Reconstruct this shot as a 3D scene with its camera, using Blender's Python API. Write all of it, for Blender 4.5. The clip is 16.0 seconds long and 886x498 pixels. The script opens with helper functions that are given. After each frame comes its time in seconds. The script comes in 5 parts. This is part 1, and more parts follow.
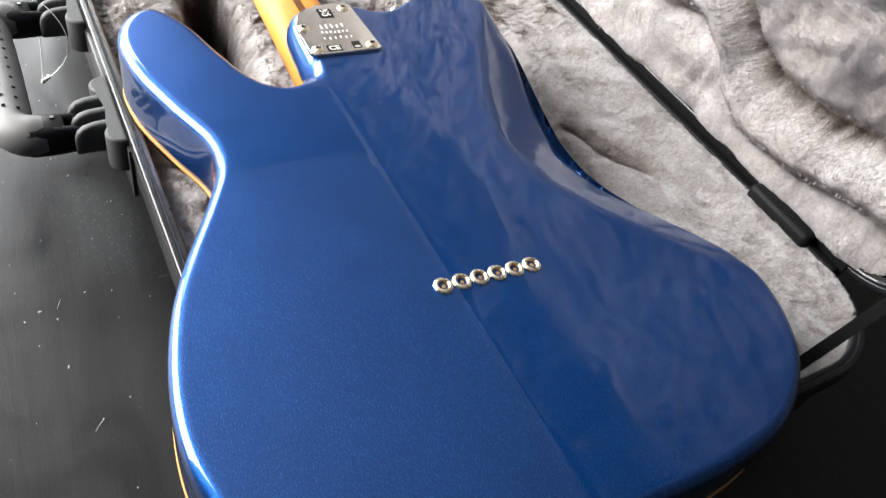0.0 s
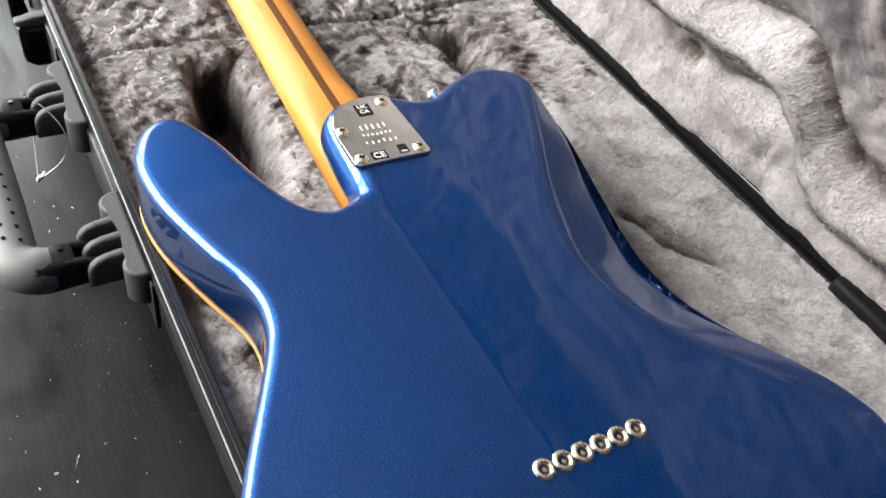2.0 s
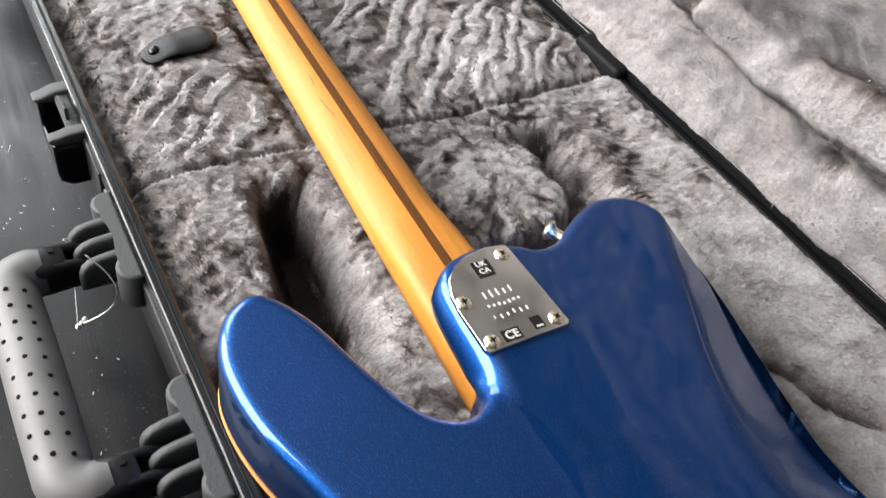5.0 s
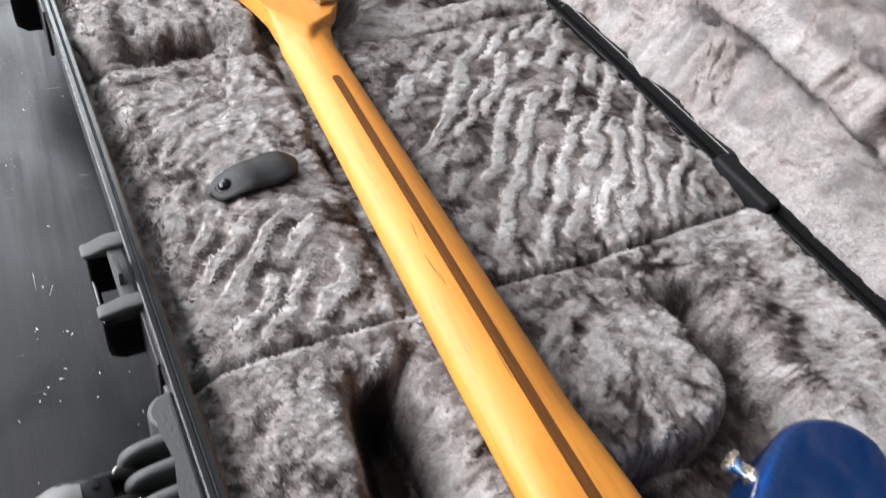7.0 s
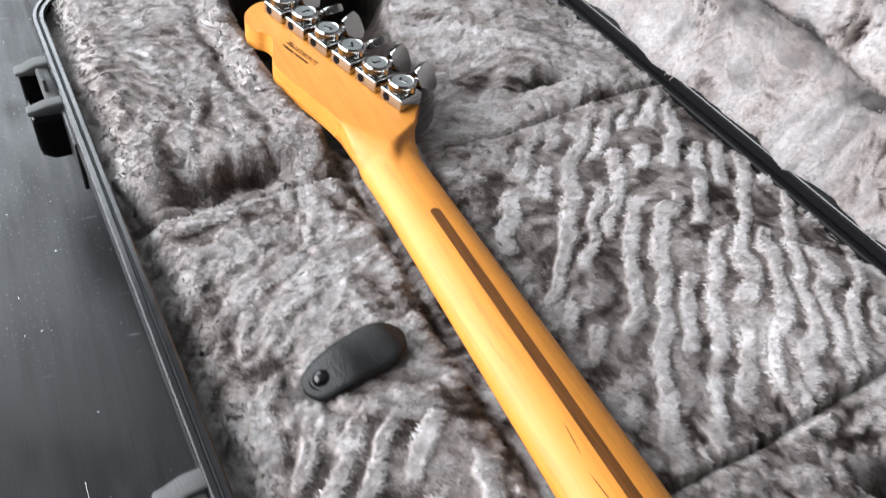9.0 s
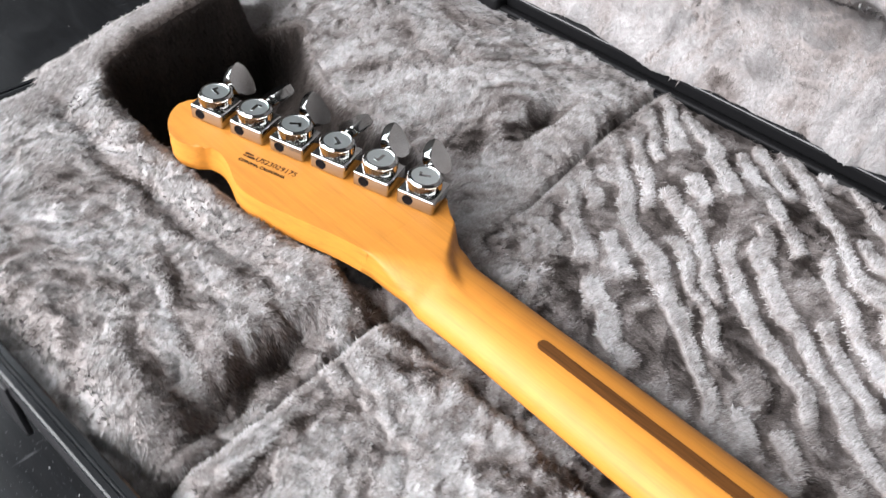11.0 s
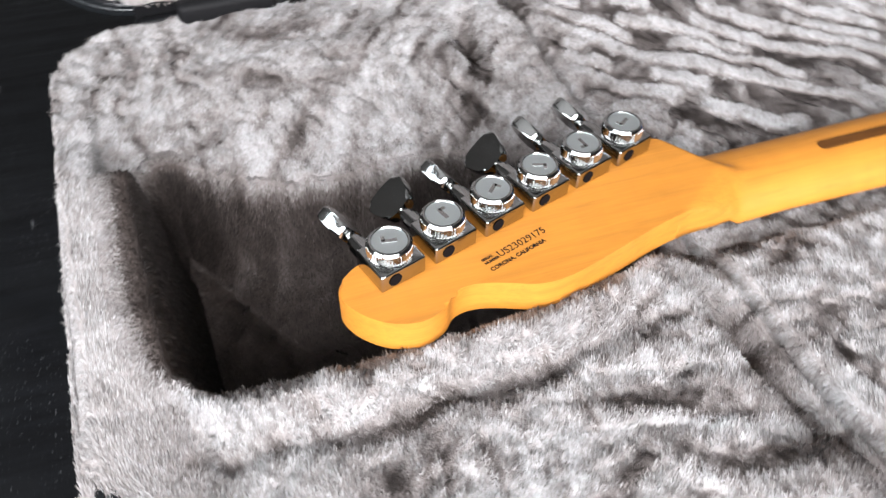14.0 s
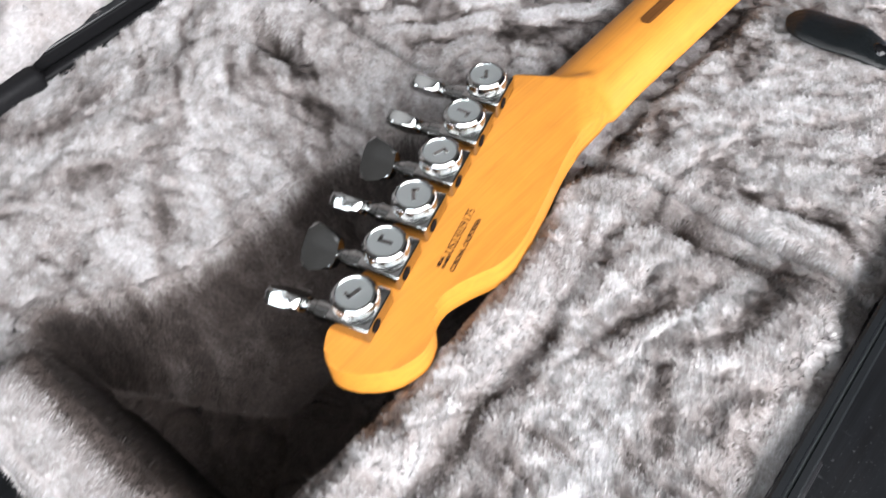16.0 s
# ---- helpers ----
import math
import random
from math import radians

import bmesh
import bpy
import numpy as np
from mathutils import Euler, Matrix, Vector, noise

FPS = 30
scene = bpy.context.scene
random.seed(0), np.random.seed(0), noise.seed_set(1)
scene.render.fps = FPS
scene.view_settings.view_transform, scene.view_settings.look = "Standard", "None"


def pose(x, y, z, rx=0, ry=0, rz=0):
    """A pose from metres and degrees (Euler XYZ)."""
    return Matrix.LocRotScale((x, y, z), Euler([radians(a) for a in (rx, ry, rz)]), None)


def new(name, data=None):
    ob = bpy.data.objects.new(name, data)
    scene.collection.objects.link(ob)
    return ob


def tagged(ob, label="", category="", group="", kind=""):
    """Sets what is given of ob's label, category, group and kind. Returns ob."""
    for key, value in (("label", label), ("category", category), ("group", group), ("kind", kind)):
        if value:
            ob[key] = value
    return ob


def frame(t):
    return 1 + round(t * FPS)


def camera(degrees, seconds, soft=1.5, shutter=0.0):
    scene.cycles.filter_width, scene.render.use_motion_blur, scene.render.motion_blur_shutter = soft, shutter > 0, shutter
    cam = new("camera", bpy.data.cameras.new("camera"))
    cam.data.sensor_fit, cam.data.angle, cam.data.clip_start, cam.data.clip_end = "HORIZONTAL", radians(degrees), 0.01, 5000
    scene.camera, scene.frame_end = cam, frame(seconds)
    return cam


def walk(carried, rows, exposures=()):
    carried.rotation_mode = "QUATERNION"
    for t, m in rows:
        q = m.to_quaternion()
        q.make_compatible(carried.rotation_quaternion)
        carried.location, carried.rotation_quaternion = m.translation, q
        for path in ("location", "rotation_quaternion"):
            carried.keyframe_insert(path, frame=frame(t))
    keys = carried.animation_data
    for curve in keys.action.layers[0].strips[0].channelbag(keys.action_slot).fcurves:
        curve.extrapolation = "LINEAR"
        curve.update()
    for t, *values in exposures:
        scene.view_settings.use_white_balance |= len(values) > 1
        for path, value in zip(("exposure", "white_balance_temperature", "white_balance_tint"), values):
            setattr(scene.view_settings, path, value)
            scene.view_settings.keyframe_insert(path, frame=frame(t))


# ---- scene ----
from mathutils.geometry import delaunay_2d_cdt

cam = camera(60.7, 16.0, soft=1.4, shutter=0.5)
PATH = [
    (0, -0.1804, -0.1988, 0.2854, 42.99, -10.90, -25.13),
    (0.5, -0.1818, -0.1720, 0.2869, 42.95, -10.96, -25.73),
    (1, -0.1827, -0.1449, 0.2880, 42.95, -10.91, -26.41),
    (1.5, -0.1842, -0.1178, 0.2897, 42.79, -10.90, -27.11),
    (2, -0.1862, -0.0868, 0.2918, 42.65, -10.88, -27.93),
    (2.5, -0.1896, -0.0581, 0.2920, 42.52, -10.85, -28.58),
    (3, -0.1938, -0.0322, 0.2915, 42.51, -10.81, -29.04),
    (3.5, -0.1939, -0.0092, 0.2894, 42.66, -10.82, -29.36),
    (4, -0.1935, 0.0117, 0.2871, 42.82, -10.90, -29.36),
    (4.5, -0.1932, 0.0328, 0.2845, 42.96, -11.01, -29.06),
    (5, -0.1924, 0.0567, 0.2815, 43.10, -11.10, -28.53),
    (5.5, -0.1906, 0.0858, 0.2776, 43.27, -11.15, -27.85),
    (5.8, -0.1889, 0.1069, 0.2748, 43.39, -11.14, -27.39),
    (6, -0.1883, 0.1231, 0.2725, 43.43, -11.15, -27.11),
    (6.5, -0.1821, 0.1638, 0.2683, 43.76, -10.91, -26.30),
    (7, -0.1759, 0.2001, 0.2667, 44.09, -10.49, -25.65),
    (7.5, -0.1705, 0.2357, 0.2663, 44.15, -9.90, -25.26),
    (8, -0.1693, 0.2705, 0.2650, 44.04, -9.27, -25.31),
    (8.5, -0.1723, 0.3083, 0.2630, 44.01, -8.58, -25.90),
    (9, -0.1746, 0.3497, 0.2575, 43.97, -7.83, -27.33),
    (9.5, -0.1781, 0.3951, 0.2518, 43.97, -7.05, -29.80),
    (9.7, -0.1786, 0.4127, 0.2482, 44.07, -6.85, -31.23),
    (10, -0.1810, 0.4386, 0.2431, 44.00, -6.61, -33.97),
    (10.5, -0.1852, 0.4815, 0.2335, 44.09, -6.34, -39.63),
    (11, -0.1922, 0.5249, 0.2240, 44.26, -6.06, -46.47),
    (11.5, -0.2036, 0.5698, 0.2159, 44.51, -5.55, -54.24),
    (11.8, -0.2132, 0.5979, 0.2122, 44.67, -5.07, -59.24),
    (12, -0.2224, 0.6177, 0.2092, 44.69, -4.66, -62.80),
    (12.5, -0.2348, 0.6748, 0.2074, 44.48, -3.35, -72.04),
    (13, -0.2250, 0.7482, 0.2024, 42.93, -2.03, -82.85),
    (13.5, -0.2162, 0.8216, 0.2011, 42.00, -1.41, -95.46),
    (14, -0.2030, 0.8714, 0.1895, 43.14, -0.89, -109.05),
    (14.5, -0.1891, 0.9067, 0.1887, 42.45, 0.36, -121.06),
    (15, -0.1720, 0.9364, 0.1963, 39.76, 2.04, -129.19),
    (15.5, -0.1571, 0.9310, 0.2018, 37.32, 3.02, -134.64),
    (16, -0.1474, 0.9013, 0.2131, 35.97, 3.85, -138.03),
]
walk(cam, [(t, pose(x, y, z, rx, ry, rz)) for t, x, y, z, rx, ry, rz in PATH],
     exposures=[(0.0, 0.22, 6880, 10), (1.5, 0.04, 6880, 10), (3.5, -0.22, 6880, 10), (6.0, -0.36, 6750, 10), (8.5, -0.48, 6450, 10), (9.5, -0.50, 6450, 10), (12.0, -0.60, 6500, 10), (14.0, -0.60, 6480, 10), (16.0, -0.48, 6450, 10)])

# ---- world, window light, exposure ----
world = bpy.data.worlds.new("sky")
scene.world = world
world.use_nodes = True
wn, wl = world.node_tree.nodes, world.node_tree.links
sky = wn.new("ShaderNodeTexSky")
sky.sky_type, sky.sun_disc = "NISHITA", False
sky.sun_elevation, sky.sun_rotation = radians(35), radians(300)
wl.new(sky.outputs[0], wn["Background"].inputs[0])
wn["Background"].inputs[1].default_value = 0.08

TABLE_Z = -0.134
FLOOR_Z = TABLE_Z - 0.75
CEIL_Z = FLOOR_Z + 2.75
# window openings: one in the wall at x = -1.15, one in the wall at y = 2.1
WIN = dict(y0=0.30, y1=2.04, z0=0.06, z1=1.40)
WIN_N = dict(x0=-1.05, x1=-0.05, z0=0.30, z1=1.50)


def daylight(name, width, height, energy, colour, m):
    lamp = bpy.data.lights.new(name, "AREA")
    lamp.shape, lamp.size, lamp.size_y, lamp.energy, lamp.color = "RECTANGLE", width, height, energy, colour
    new(name, lamp).matrix_world = m


daylight("window_daylight", WIN["z1"] - WIN["z0"], WIN["y1"] - WIN["y0"], 172, (0.97, 0.968, 1.0), pose(-1.17, (WIN["y0"] + WIN["y1"]) / 2, (WIN["z0"] + WIN["z1"]) / 2, 0, -90, 0))
daylight("window_daylight_north", WIN_N["x1"] - WIN_N["x0"], WIN_N["z1"] - WIN_N["z0"], 58, (0.88, 0.94, 1.0), pose((WIN_N["x0"] + WIN_N["x1"]) / 2, 2.12, (WIN_N["z0"] + WIN_N["z1"]) / 2, -90, 0, 0))


# ---- small tools ----
def hashgrid(seed, n=64):
    return np.random.RandomState(seed).rand(n, n)


def vnoise(x, y, scale, seed):
    """Smooth value noise in 0..1 for arrays of places, with features of about that size in metres."""
    g = hashgrid(seed)
    n = g.shape[0]
    px, py = np.asarray(x) / scale + 1000.0, np.asarray(y) / scale + 1000.0
    ix, iy = np.floor(px).astype(int), np.floor(py).astype(int)
    fx, fy = px - ix, py - iy
    fx, fy = fx * fx * fx * (fx * (fx * 6 - 15) + 10), fy * fy * fy * (fy * (fy * 6 - 15) + 10)
    a, b = g[ix % n, iy % n], g[(ix + 1) % n, iy % n]
    c, d = g[ix % n, (iy + 1) % n], g[(ix + 1) % n, (iy + 1) % n]
    return (a * (1 - fx) + b * fx) * (1 - fy) + (c * (1 - fx) + d * fx) * fy


def fbm(x, y, scale, seed, octaves=3):
    total, amp, norm = 0.0, 1.0, 0.0
    for k in range(octaves):
        total = total + amp * vnoise(x, y, scale / 2 ** k, seed + 17 * k)
        norm, amp = norm + amp, amp * 0.5
    return total / norm


def sstep(a, b, x):
    s = np.clip((np.asarray(x, float) - a) / (b - a), 0, 1)
    return s * s * (3 - 2 * s)


def catmull(points, per):
    """A closed smooth curve through the points."""
    p = np.array(points, float)
    n, out = len(p), []
    for i in range(n):
        a, b, c, d = p[i - 1], p[i], p[(i + 1) % n], p[(i + 2) % n]
        for k in range(per):
            s = k / per
            out.append(0.5 * (2 * b + (c - a) * s + (2 * a - 5 * b + 4 * c - d) * s * s + (3 * b - a - 3 * c + d) * s ** 3))
    return np.array(out)


def poly_dist(x, y, poly):
    """Signed distance to a closed polygon, positive inside."""
    x, y = np.asarray(x, float).ravel(), np.asarray(y, float).ravel()
    best, inside = np.full(x.shape, 1e9), np.zeros(x.shape, bool)
    n = len(poly)
    for i in range(n):
        (ax, ay), (bx, by) = poly[i], poly[(i + 1) % n]
        dx, dy = bx - ax, by - ay
        s = np.clip(((x - ax) * dx + (y - ay) * dy) / (dx * dx + dy * dy + 1e-18), 0, 1)
        best = np.minimum(best, (x - ax - s * dx) ** 2 + (y - ay - s * dy) ** 2)
        if ay != by:
            hitx = ax + (y - ay) / (by - ay) * dx
            inside ^= ((ay > y) != (by > y)) & (x < hitx)
    return np.where(inside, 1, -1) * np.sqrt(best)


def mesh_of(name, verts, faces, material, parent=None, smooth=True, label=""):
    me = bpy.data.meshes.new(name)
    me.from_pydata([tuple(v) for v in verts], [], [tuple(f) for f in faces])
    me.materials.append(material)
    me.validate()
    bm = bmesh.new()
    bm.from_mesh(me)
    bmesh.ops.recalc_face_normals(bm, faces=bm.faces)
    bm.to_mesh(me)
    bm.free()
    if smooth:
        me.shade_smooth()
    ob = new(name, me)
    if parent:
        ob.parent = parent
    return tagged(ob, label)


def part(name, bm, material, parent=None, label="", smooth=None):
    """Links a bmesh as one mesh object under a thing or under a part. smooth: an angle in degrees, past which edges stay sharp."""
    me = bpy.data.meshes.new(name)
    bmesh.ops.recalc_face_normals(bm, faces=bm.faces)
    if smooth is not None:
        for f in bm.faces:
            f.smooth = len(f.verts) <= 8
        for e in bm.edges:
            e.smooth = not (len(e.link_faces) == 2 and e.calc_face_angle(0) > radians(smooth))
    bm.to_mesh(me)
    bm.free()
    me.materials.append(material)
    ob = new(name, me)
    if parent:
        ob.parent = parent
    return tagged(ob, label)


def bm_box(x0, x1, y0, y1, z0, z1, bevel=0.0, segments=2):
    bm = bmesh.new()
    bmesh.ops.create_cube(bm, size=1)
    bmesh.ops.transform(bm, verts=bm.verts, matrix=Matrix.Translation(((x0 + x1) / 2, (y0 + y1) / 2, (z0 + z1) / 2)) @ Matrix.Diagonal((x1 - x0, y1 - y0, z1 - z0, 1)))
    if bevel:
        bmesh.ops.bevel(bm, geom=bm.edges[:], offset=bevel, segments=segments, profile=0.5, affect="EDGES")
    return bm


def bm_lathe(profile, n=32, m=None):
    """Turns a profile of (radius, height) about z."""
    bm = bmesh.new()
    rings = []
    for r, h in profile:
        if r < 1e-7:
            rings.append([bm.verts.new((0, 0, h))])
        else:
            rings.append([bm.verts.new((r * math.cos(2 * math.pi * k / n), r * math.sin(2 * math.pi * k / n), h)) for k in range(n)])
    for a, b in zip(rings, rings[1:]):
        for k in range(n):
            j = (k + 1) % n
            if len(a) == 1 and len(b) == 1:
                continue
            if len(a) == 1:
                bm.faces.new((a[0], b[k], b[j]))
            elif len(b) == 1:
                bm.faces.new((a[k], a[j], b[0]))
            else:
                bm.faces.new((a[k], a[j], b[j], b[k]))
    if m is not None:
        bmesh.ops.transform(bm, verts=bm.verts, matrix=m)
    return bm


def bm_prism(outline, z0, z1, bevel=0.0, segments=2):
    """A flat plate with that outline, its edges rounded."""
    bm = bmesh.new()
    low = [bm.verts.new((x, y, z0)) for x, y in outline]
    high = [bm.verts.new((x, y, z1)) for x, y in outline]
    n = len(low)
    bm.faces.new(low[::-1])
    top = bm.faces.new(high)
    for k in range(n):
        bm.faces.new((low[k], low[(k + 1) % n], high[(k + 1) % n], high[k]))
    if bevel:
        bmesh.ops.bevel(bm, geom=list(top.edges), offset=bevel, segments=segments, profile=0.5, affect="EDGES")
    return bm


def bm_tube(points, radius, n=10):
    """A round rod along points; radius may be a list."""
    bm = bmesh.new()
    pts = [Vector(p) for p in points]
    rings = []
    for i, p in enumerate(pts):
        ahead = (pts[min(i + 1, len(pts) - 1)] - pts[max(i - 1, 0)]).normalized()
        side = ahead.cross(Vector((0, 0, 1)) if abs(ahead.z) < 0.9 else Vector((1, 0, 0))).normalized()
        up = side.cross(ahead)
        r = radius[i] if isinstance(radius, (list, tuple)) else radius
        rings.append([bm.verts.new(p + r * (math.cos(2 * math.pi * k / n) * side + math.sin(2 * math.pi * k / n) * up)) for k in range(n)])
    for a, b in zip(rings, rings[1:]):
        for k in range(n):
            bm.faces.new((a[k], a[(k + 1) % n], b[(k + 1) % n], b[k]))
    bm.faces.new(rings[0][::-1])
    bm.faces.new(rings[-1])
    return bm


def rounded_rect(u0, u1, v0, v1, radii, n=10):
    """Corners in the order (u0,v0), (u1,v0), (u1,v1), (u0,v1), counter-clockwise."""
    out = []
    for (cx, cy, a0), r in zip(((u0, v0, 180), (u1, v0, 270), (u1, v1, 0), (u0, v1, 90)), radii):
        mx, my = cx + (r if cx == u0 else -r), cy + (r if cy == v0 else -r)
        for k in range(n + 1):
            a = radians(a0 + 90 * k / n)
            out.append((mx + r * math.cos(a), my + r * math.sin(a)))
    return out


# ---- materials ----
def mat(name, colour=(0.5, 0.5, 0.5), rough=0.5, metal=0.0, **extra):
    m = bpy.data.materials.new(name)
    m.use_nodes = True
    p = m.node_tree.nodes["Principled BSDF"]
    p.inputs["Base Color"].default_value = (*colour, 1)
    p.inputs["Roughness"].default_value = rough
    p.inputs["Metallic"].default_value = metal
    for key, value in extra.items():
        p.inputs[key.replace("_", " ").title().replace("Ior", "IOR")].default_value = value
    return m


def nodes_of(m):
    return m.node_tree.nodes, m.node_tree.links, m.node_tree.nodes["Principled BSDF"]


def noise_node(m, scale, detail=4, rough=0.5, stretch=None, coords="Object", distortion=0.0):
    nd, lk, _ = nodes_of(m)
    tc, n = nd.new("ShaderNodeTexCoord"), nd.new("ShaderNodeTexNoise")
    n.inputs["Scale"].default_value, n.inputs["Detail"].default_value, n.inputs["Roughness"].default_value = scale, detail, rough
    n.inputs["Distortion"].default_value = distortion
    if stretch:
        mp = nd.new("ShaderNodeMapping")
        mp.inputs["Scale"].default_value = stretch
        lk.new(tc.outputs[coords], mp.inputs[0])
        lk.new(mp.outputs[0], n.inputs["Vector"])
    else:
        lk.new(tc.outputs[coords], n.inputs["Vector"])
    return n.outputs["Fac"]


def ramp(m, fac, *stops):
    nd, lk, _ = nodes_of(m)
    r = nd.new("ShaderNodeValToRGB")
    while len(r.color_ramp.elements) < len(stops):
        r.color_ramp.elements.new(0.5)
    for e, (pos, c) in zip(r.color_ramp.elements, stops):
        e.position = pos
        e.color = (*c, 1) if len(c) == 3 else c
    lk.new(fac, r.inputs[0])
    return r.outputs[0]


def mix(m, a, b, fac, mode="MIX"):
    nd, lk, _ = nodes_of(m)
    x = nd.new("ShaderNodeMix")
    x.data_type, x.blend_type = "RGBA", mode
    for socket, value in ((x.inputs[0], fac), (x.inputs[6], a), (x.inputs[7], b)):
        if isinstance(value, (int, float)):
            socket.default_value = value
        elif isinstance(value, tuple):
            socket.default_value = (*value, 1)
        else:
            lk.new(value, socket)
    return x.outputs[2]


def bump(m, fac, strength=0.2, distance=0.001):
    nd, lk, p = nodes_of(m)
    b = nd.new("ShaderNodeBump")
    b.inputs["Strength"].default_value, b.inputs["Distance"].default_value = strength, distance
    lk.new(fac, b.inputs["Height"])
    if p.inputs["Normal"].is_linked:
        lk.new(p.inputs["Normal"].links[0].from_socket, b.inputs["Normal"])
    lk.new(b.outputs[0], p.inputs["Normal"])


def set_in(m, socket, value):
    nd, lk, p = nodes_of(m)
    lk.new(value, p.inputs[socket])


def grey(v):
    return (v, v, v)


PAINT = mat("blue_metallic_paint", (0.005, 0.035, 0.22), 0.42, 0.88, coat_weight=1.0, coat_roughness=0.018, coat_ior=1.40)
flake = noise_node(PAINT, 1900, 2, 0.6)
set_in(PAINT, "Base Color", mix(PAINT, ramp(PAINT, flake, (0.3, (0.0004, 0.028, 0.140)), (0.60, (0.0008, 0.060, 0.265)), (0.71, (0.020, 0.26, 0.68))), ramp(PAINT, noise_node(PAINT, 9, 3), (0.3, (0.9, 0.9, 0.9)), (0.7, (1.0, 1.0, 1.0))), 1.0, "MULTIPLY"))
set_in(PAINT, "Roughness", ramp(PAINT, noise_node(PAINT, 40, 4), (0.3, grey(0.33)), (0.7, grey(0.40))))
bump(PAINT, noise_node(PAINT, 2200, 2, 0.7), 0.18, 0.0004)


def maple(name, tone):
    m = mat(name, tone, 0.60, 0.0, coat_weight=0.05, coat_roughness=0.35)
    grain = noise_node(m, 30, 5, 0.6, (9.0, 0.55, 9.0), distortion=0.6)
    fine = noise_node(m, 260, 3, 0.6, (5.0, 0.25, 5.0))
    flame = noise_node(m, 60, 2, 0.5, (0.5, 1.6, 0.5))
    a = ramp(m, grain, (0.28, tuple(c * 0.80 for c in tone)), (0.5, tone), (0.75, tuple(min(1, c * 1.10) for c in tone)))
    b = mix(m, a, ramp(m, fine, (0.3, (0.86, 0.82, 0.76)), (0.6, (1, 1, 1))), 0.55, "MULTIPLY")
    c = mix(m, b, ramp(m, flame, (0.35, (0.93, 0.90, 0.86)), (0.65, (1, 1, 1))), 0.6, "MULTIPLY")
    set_in(m, "Base Color", c)
    bump(m, fine, 0.05, 0.0004)
    return m


MAPLE = maple("amber_tinted_maple", (0.47, 0.185, 0.020))
EDGE = maple("amber_body_edge", (0.60, 0.27, 0.07))
WALNUT = mat("walnut_stripe", (0.09, 0.035, 0.012), 0.55, coat_weight=0.05, coat_roughness=0.35)
set_in(WALNUT, "Base Color", ramp(WALNUT, noise_node(WALNUT, 120, 4, 0.6, (6, 0.3, 6)), (0.3, (0.055, 0.020, 0.004)), (0.7, (0.115, 0.043, 0.009))))
nodes_of(WALNUT)[2].inputs["Specular IOR Level"].default_value = 0.2
CHROME = mat("chrome", (0.88, 0.87, 0.82), 0.18, 1.0)
set_in(CHROME, "Roughness", ramp(CHROME, noise_node(CHROME, 90, 3), (0.3, grey(0.14)), (0.7, grey(0.24))))
TUNERCHROME = mat("smoky_chrome", (0.40, 0.405, 0.40), 0.12, 1.0)
set_in(TUNERCHROME, "Roughness", ramp(TUNERCHROME, noise_node(TUNERCHROME, 90, 3), (0.3, grey(0.08)), (0.7, grey(0.17))))
SATIN = mat("satin_chrome_cap", (0.54, 0.59, 0.59), 0.34, 0.9)
set_in(SATIN, "Roughness", ramp(SATIN, noise_node(SATIN, 500, 3), (0.3, grey(0.28)), (0.7, grey(0.42))))
BRASS = mat("ferrule_bore", (0.30, 0.19, 0.07), 0.55, 0.4)
NICKEL = mat("nickel_ring", (0.92, 0.83, 0.64), 0.24, 1.0)
set_in(NICKEL, "Roughness", ramp(NICKEL, noise_node(NICKEL, 700, 2), (0.3, grey(0.18)), (0.7, grey(0.34))))
HOLE = mat("dark_hole", (0.006, 0.005, 0.005), 0.9)
nodes_of(HOLE)[2].inputs["Specular IOR Level"].default_value = 0.05
INK = mat("black_ink", (0.012, 0.010, 0.009), 0.7)
nodes_of(INK)[2].inputs["Specular IOR Level"].default_value = 0.1
ETCH = mat("pale_etching", (0.72, 0.71, 0.68), 0.5, 0.4)

SHELL = mat("black_moulded_plastic", (0.010, 0.010, 0.011), 0.36)
bump(SHELL, noise_node(SHELL, 900, 3), 0.25, 0.0004)
RIM = mat("black_extruded_rim", (0.008, 0.009, 0.010), 0.24, 0.0)
nodes_of(RIM)[2].inputs["Specular IOR Level"].default_value = 0.36
set_in(RIM, "Roughness", ramp(RIM, noise_node(RIM, 60, 4), (0.3, grey(0.15)), (0.7, grey(0.28))))
GASKET = mat("grey_gasket_bead", (0.045, 0.050, 0.052), 0.30)
TRIMDARK = mat("dull_black_cover", (0.006, 0.006, 0.0065), 0.55)
nodes_of(TRIMDARK)[2].inputs["Specular IOR Level"].default_value = 0.10
bump(TRIMDARK, noise_node(TRIMDARK, 400, 3), 0.4, 0.0006)
HANDLE = mat("textured_black_plastic", (0.042, 0.045, 0.045), 0.60)
nodes_of(HANDLE)[2].inputs["Specular IOR Level"].default_value = 0.35
bump(HANDLE, noise_node(HANDLE, 700, 4, 0.6), 0.6, 0.0006)
ARM = mat("smooth_black_plastic", (0.006, 0.0065, 0.007), 0.40)
nodes_of(ARM)[2].inputs["Specular IOR Level"].default_value = 0.28
bump(ARM, noise_node(ARM, 600, 3), 0.15, 0.0004)
GRIP = mat("grey_rubber_grip", (0.20, 0.20, 0.195), 0.55)
bump(GRIP, noise_node(GRIP, 900, 3, 0.6), 0.25, 0.0004)
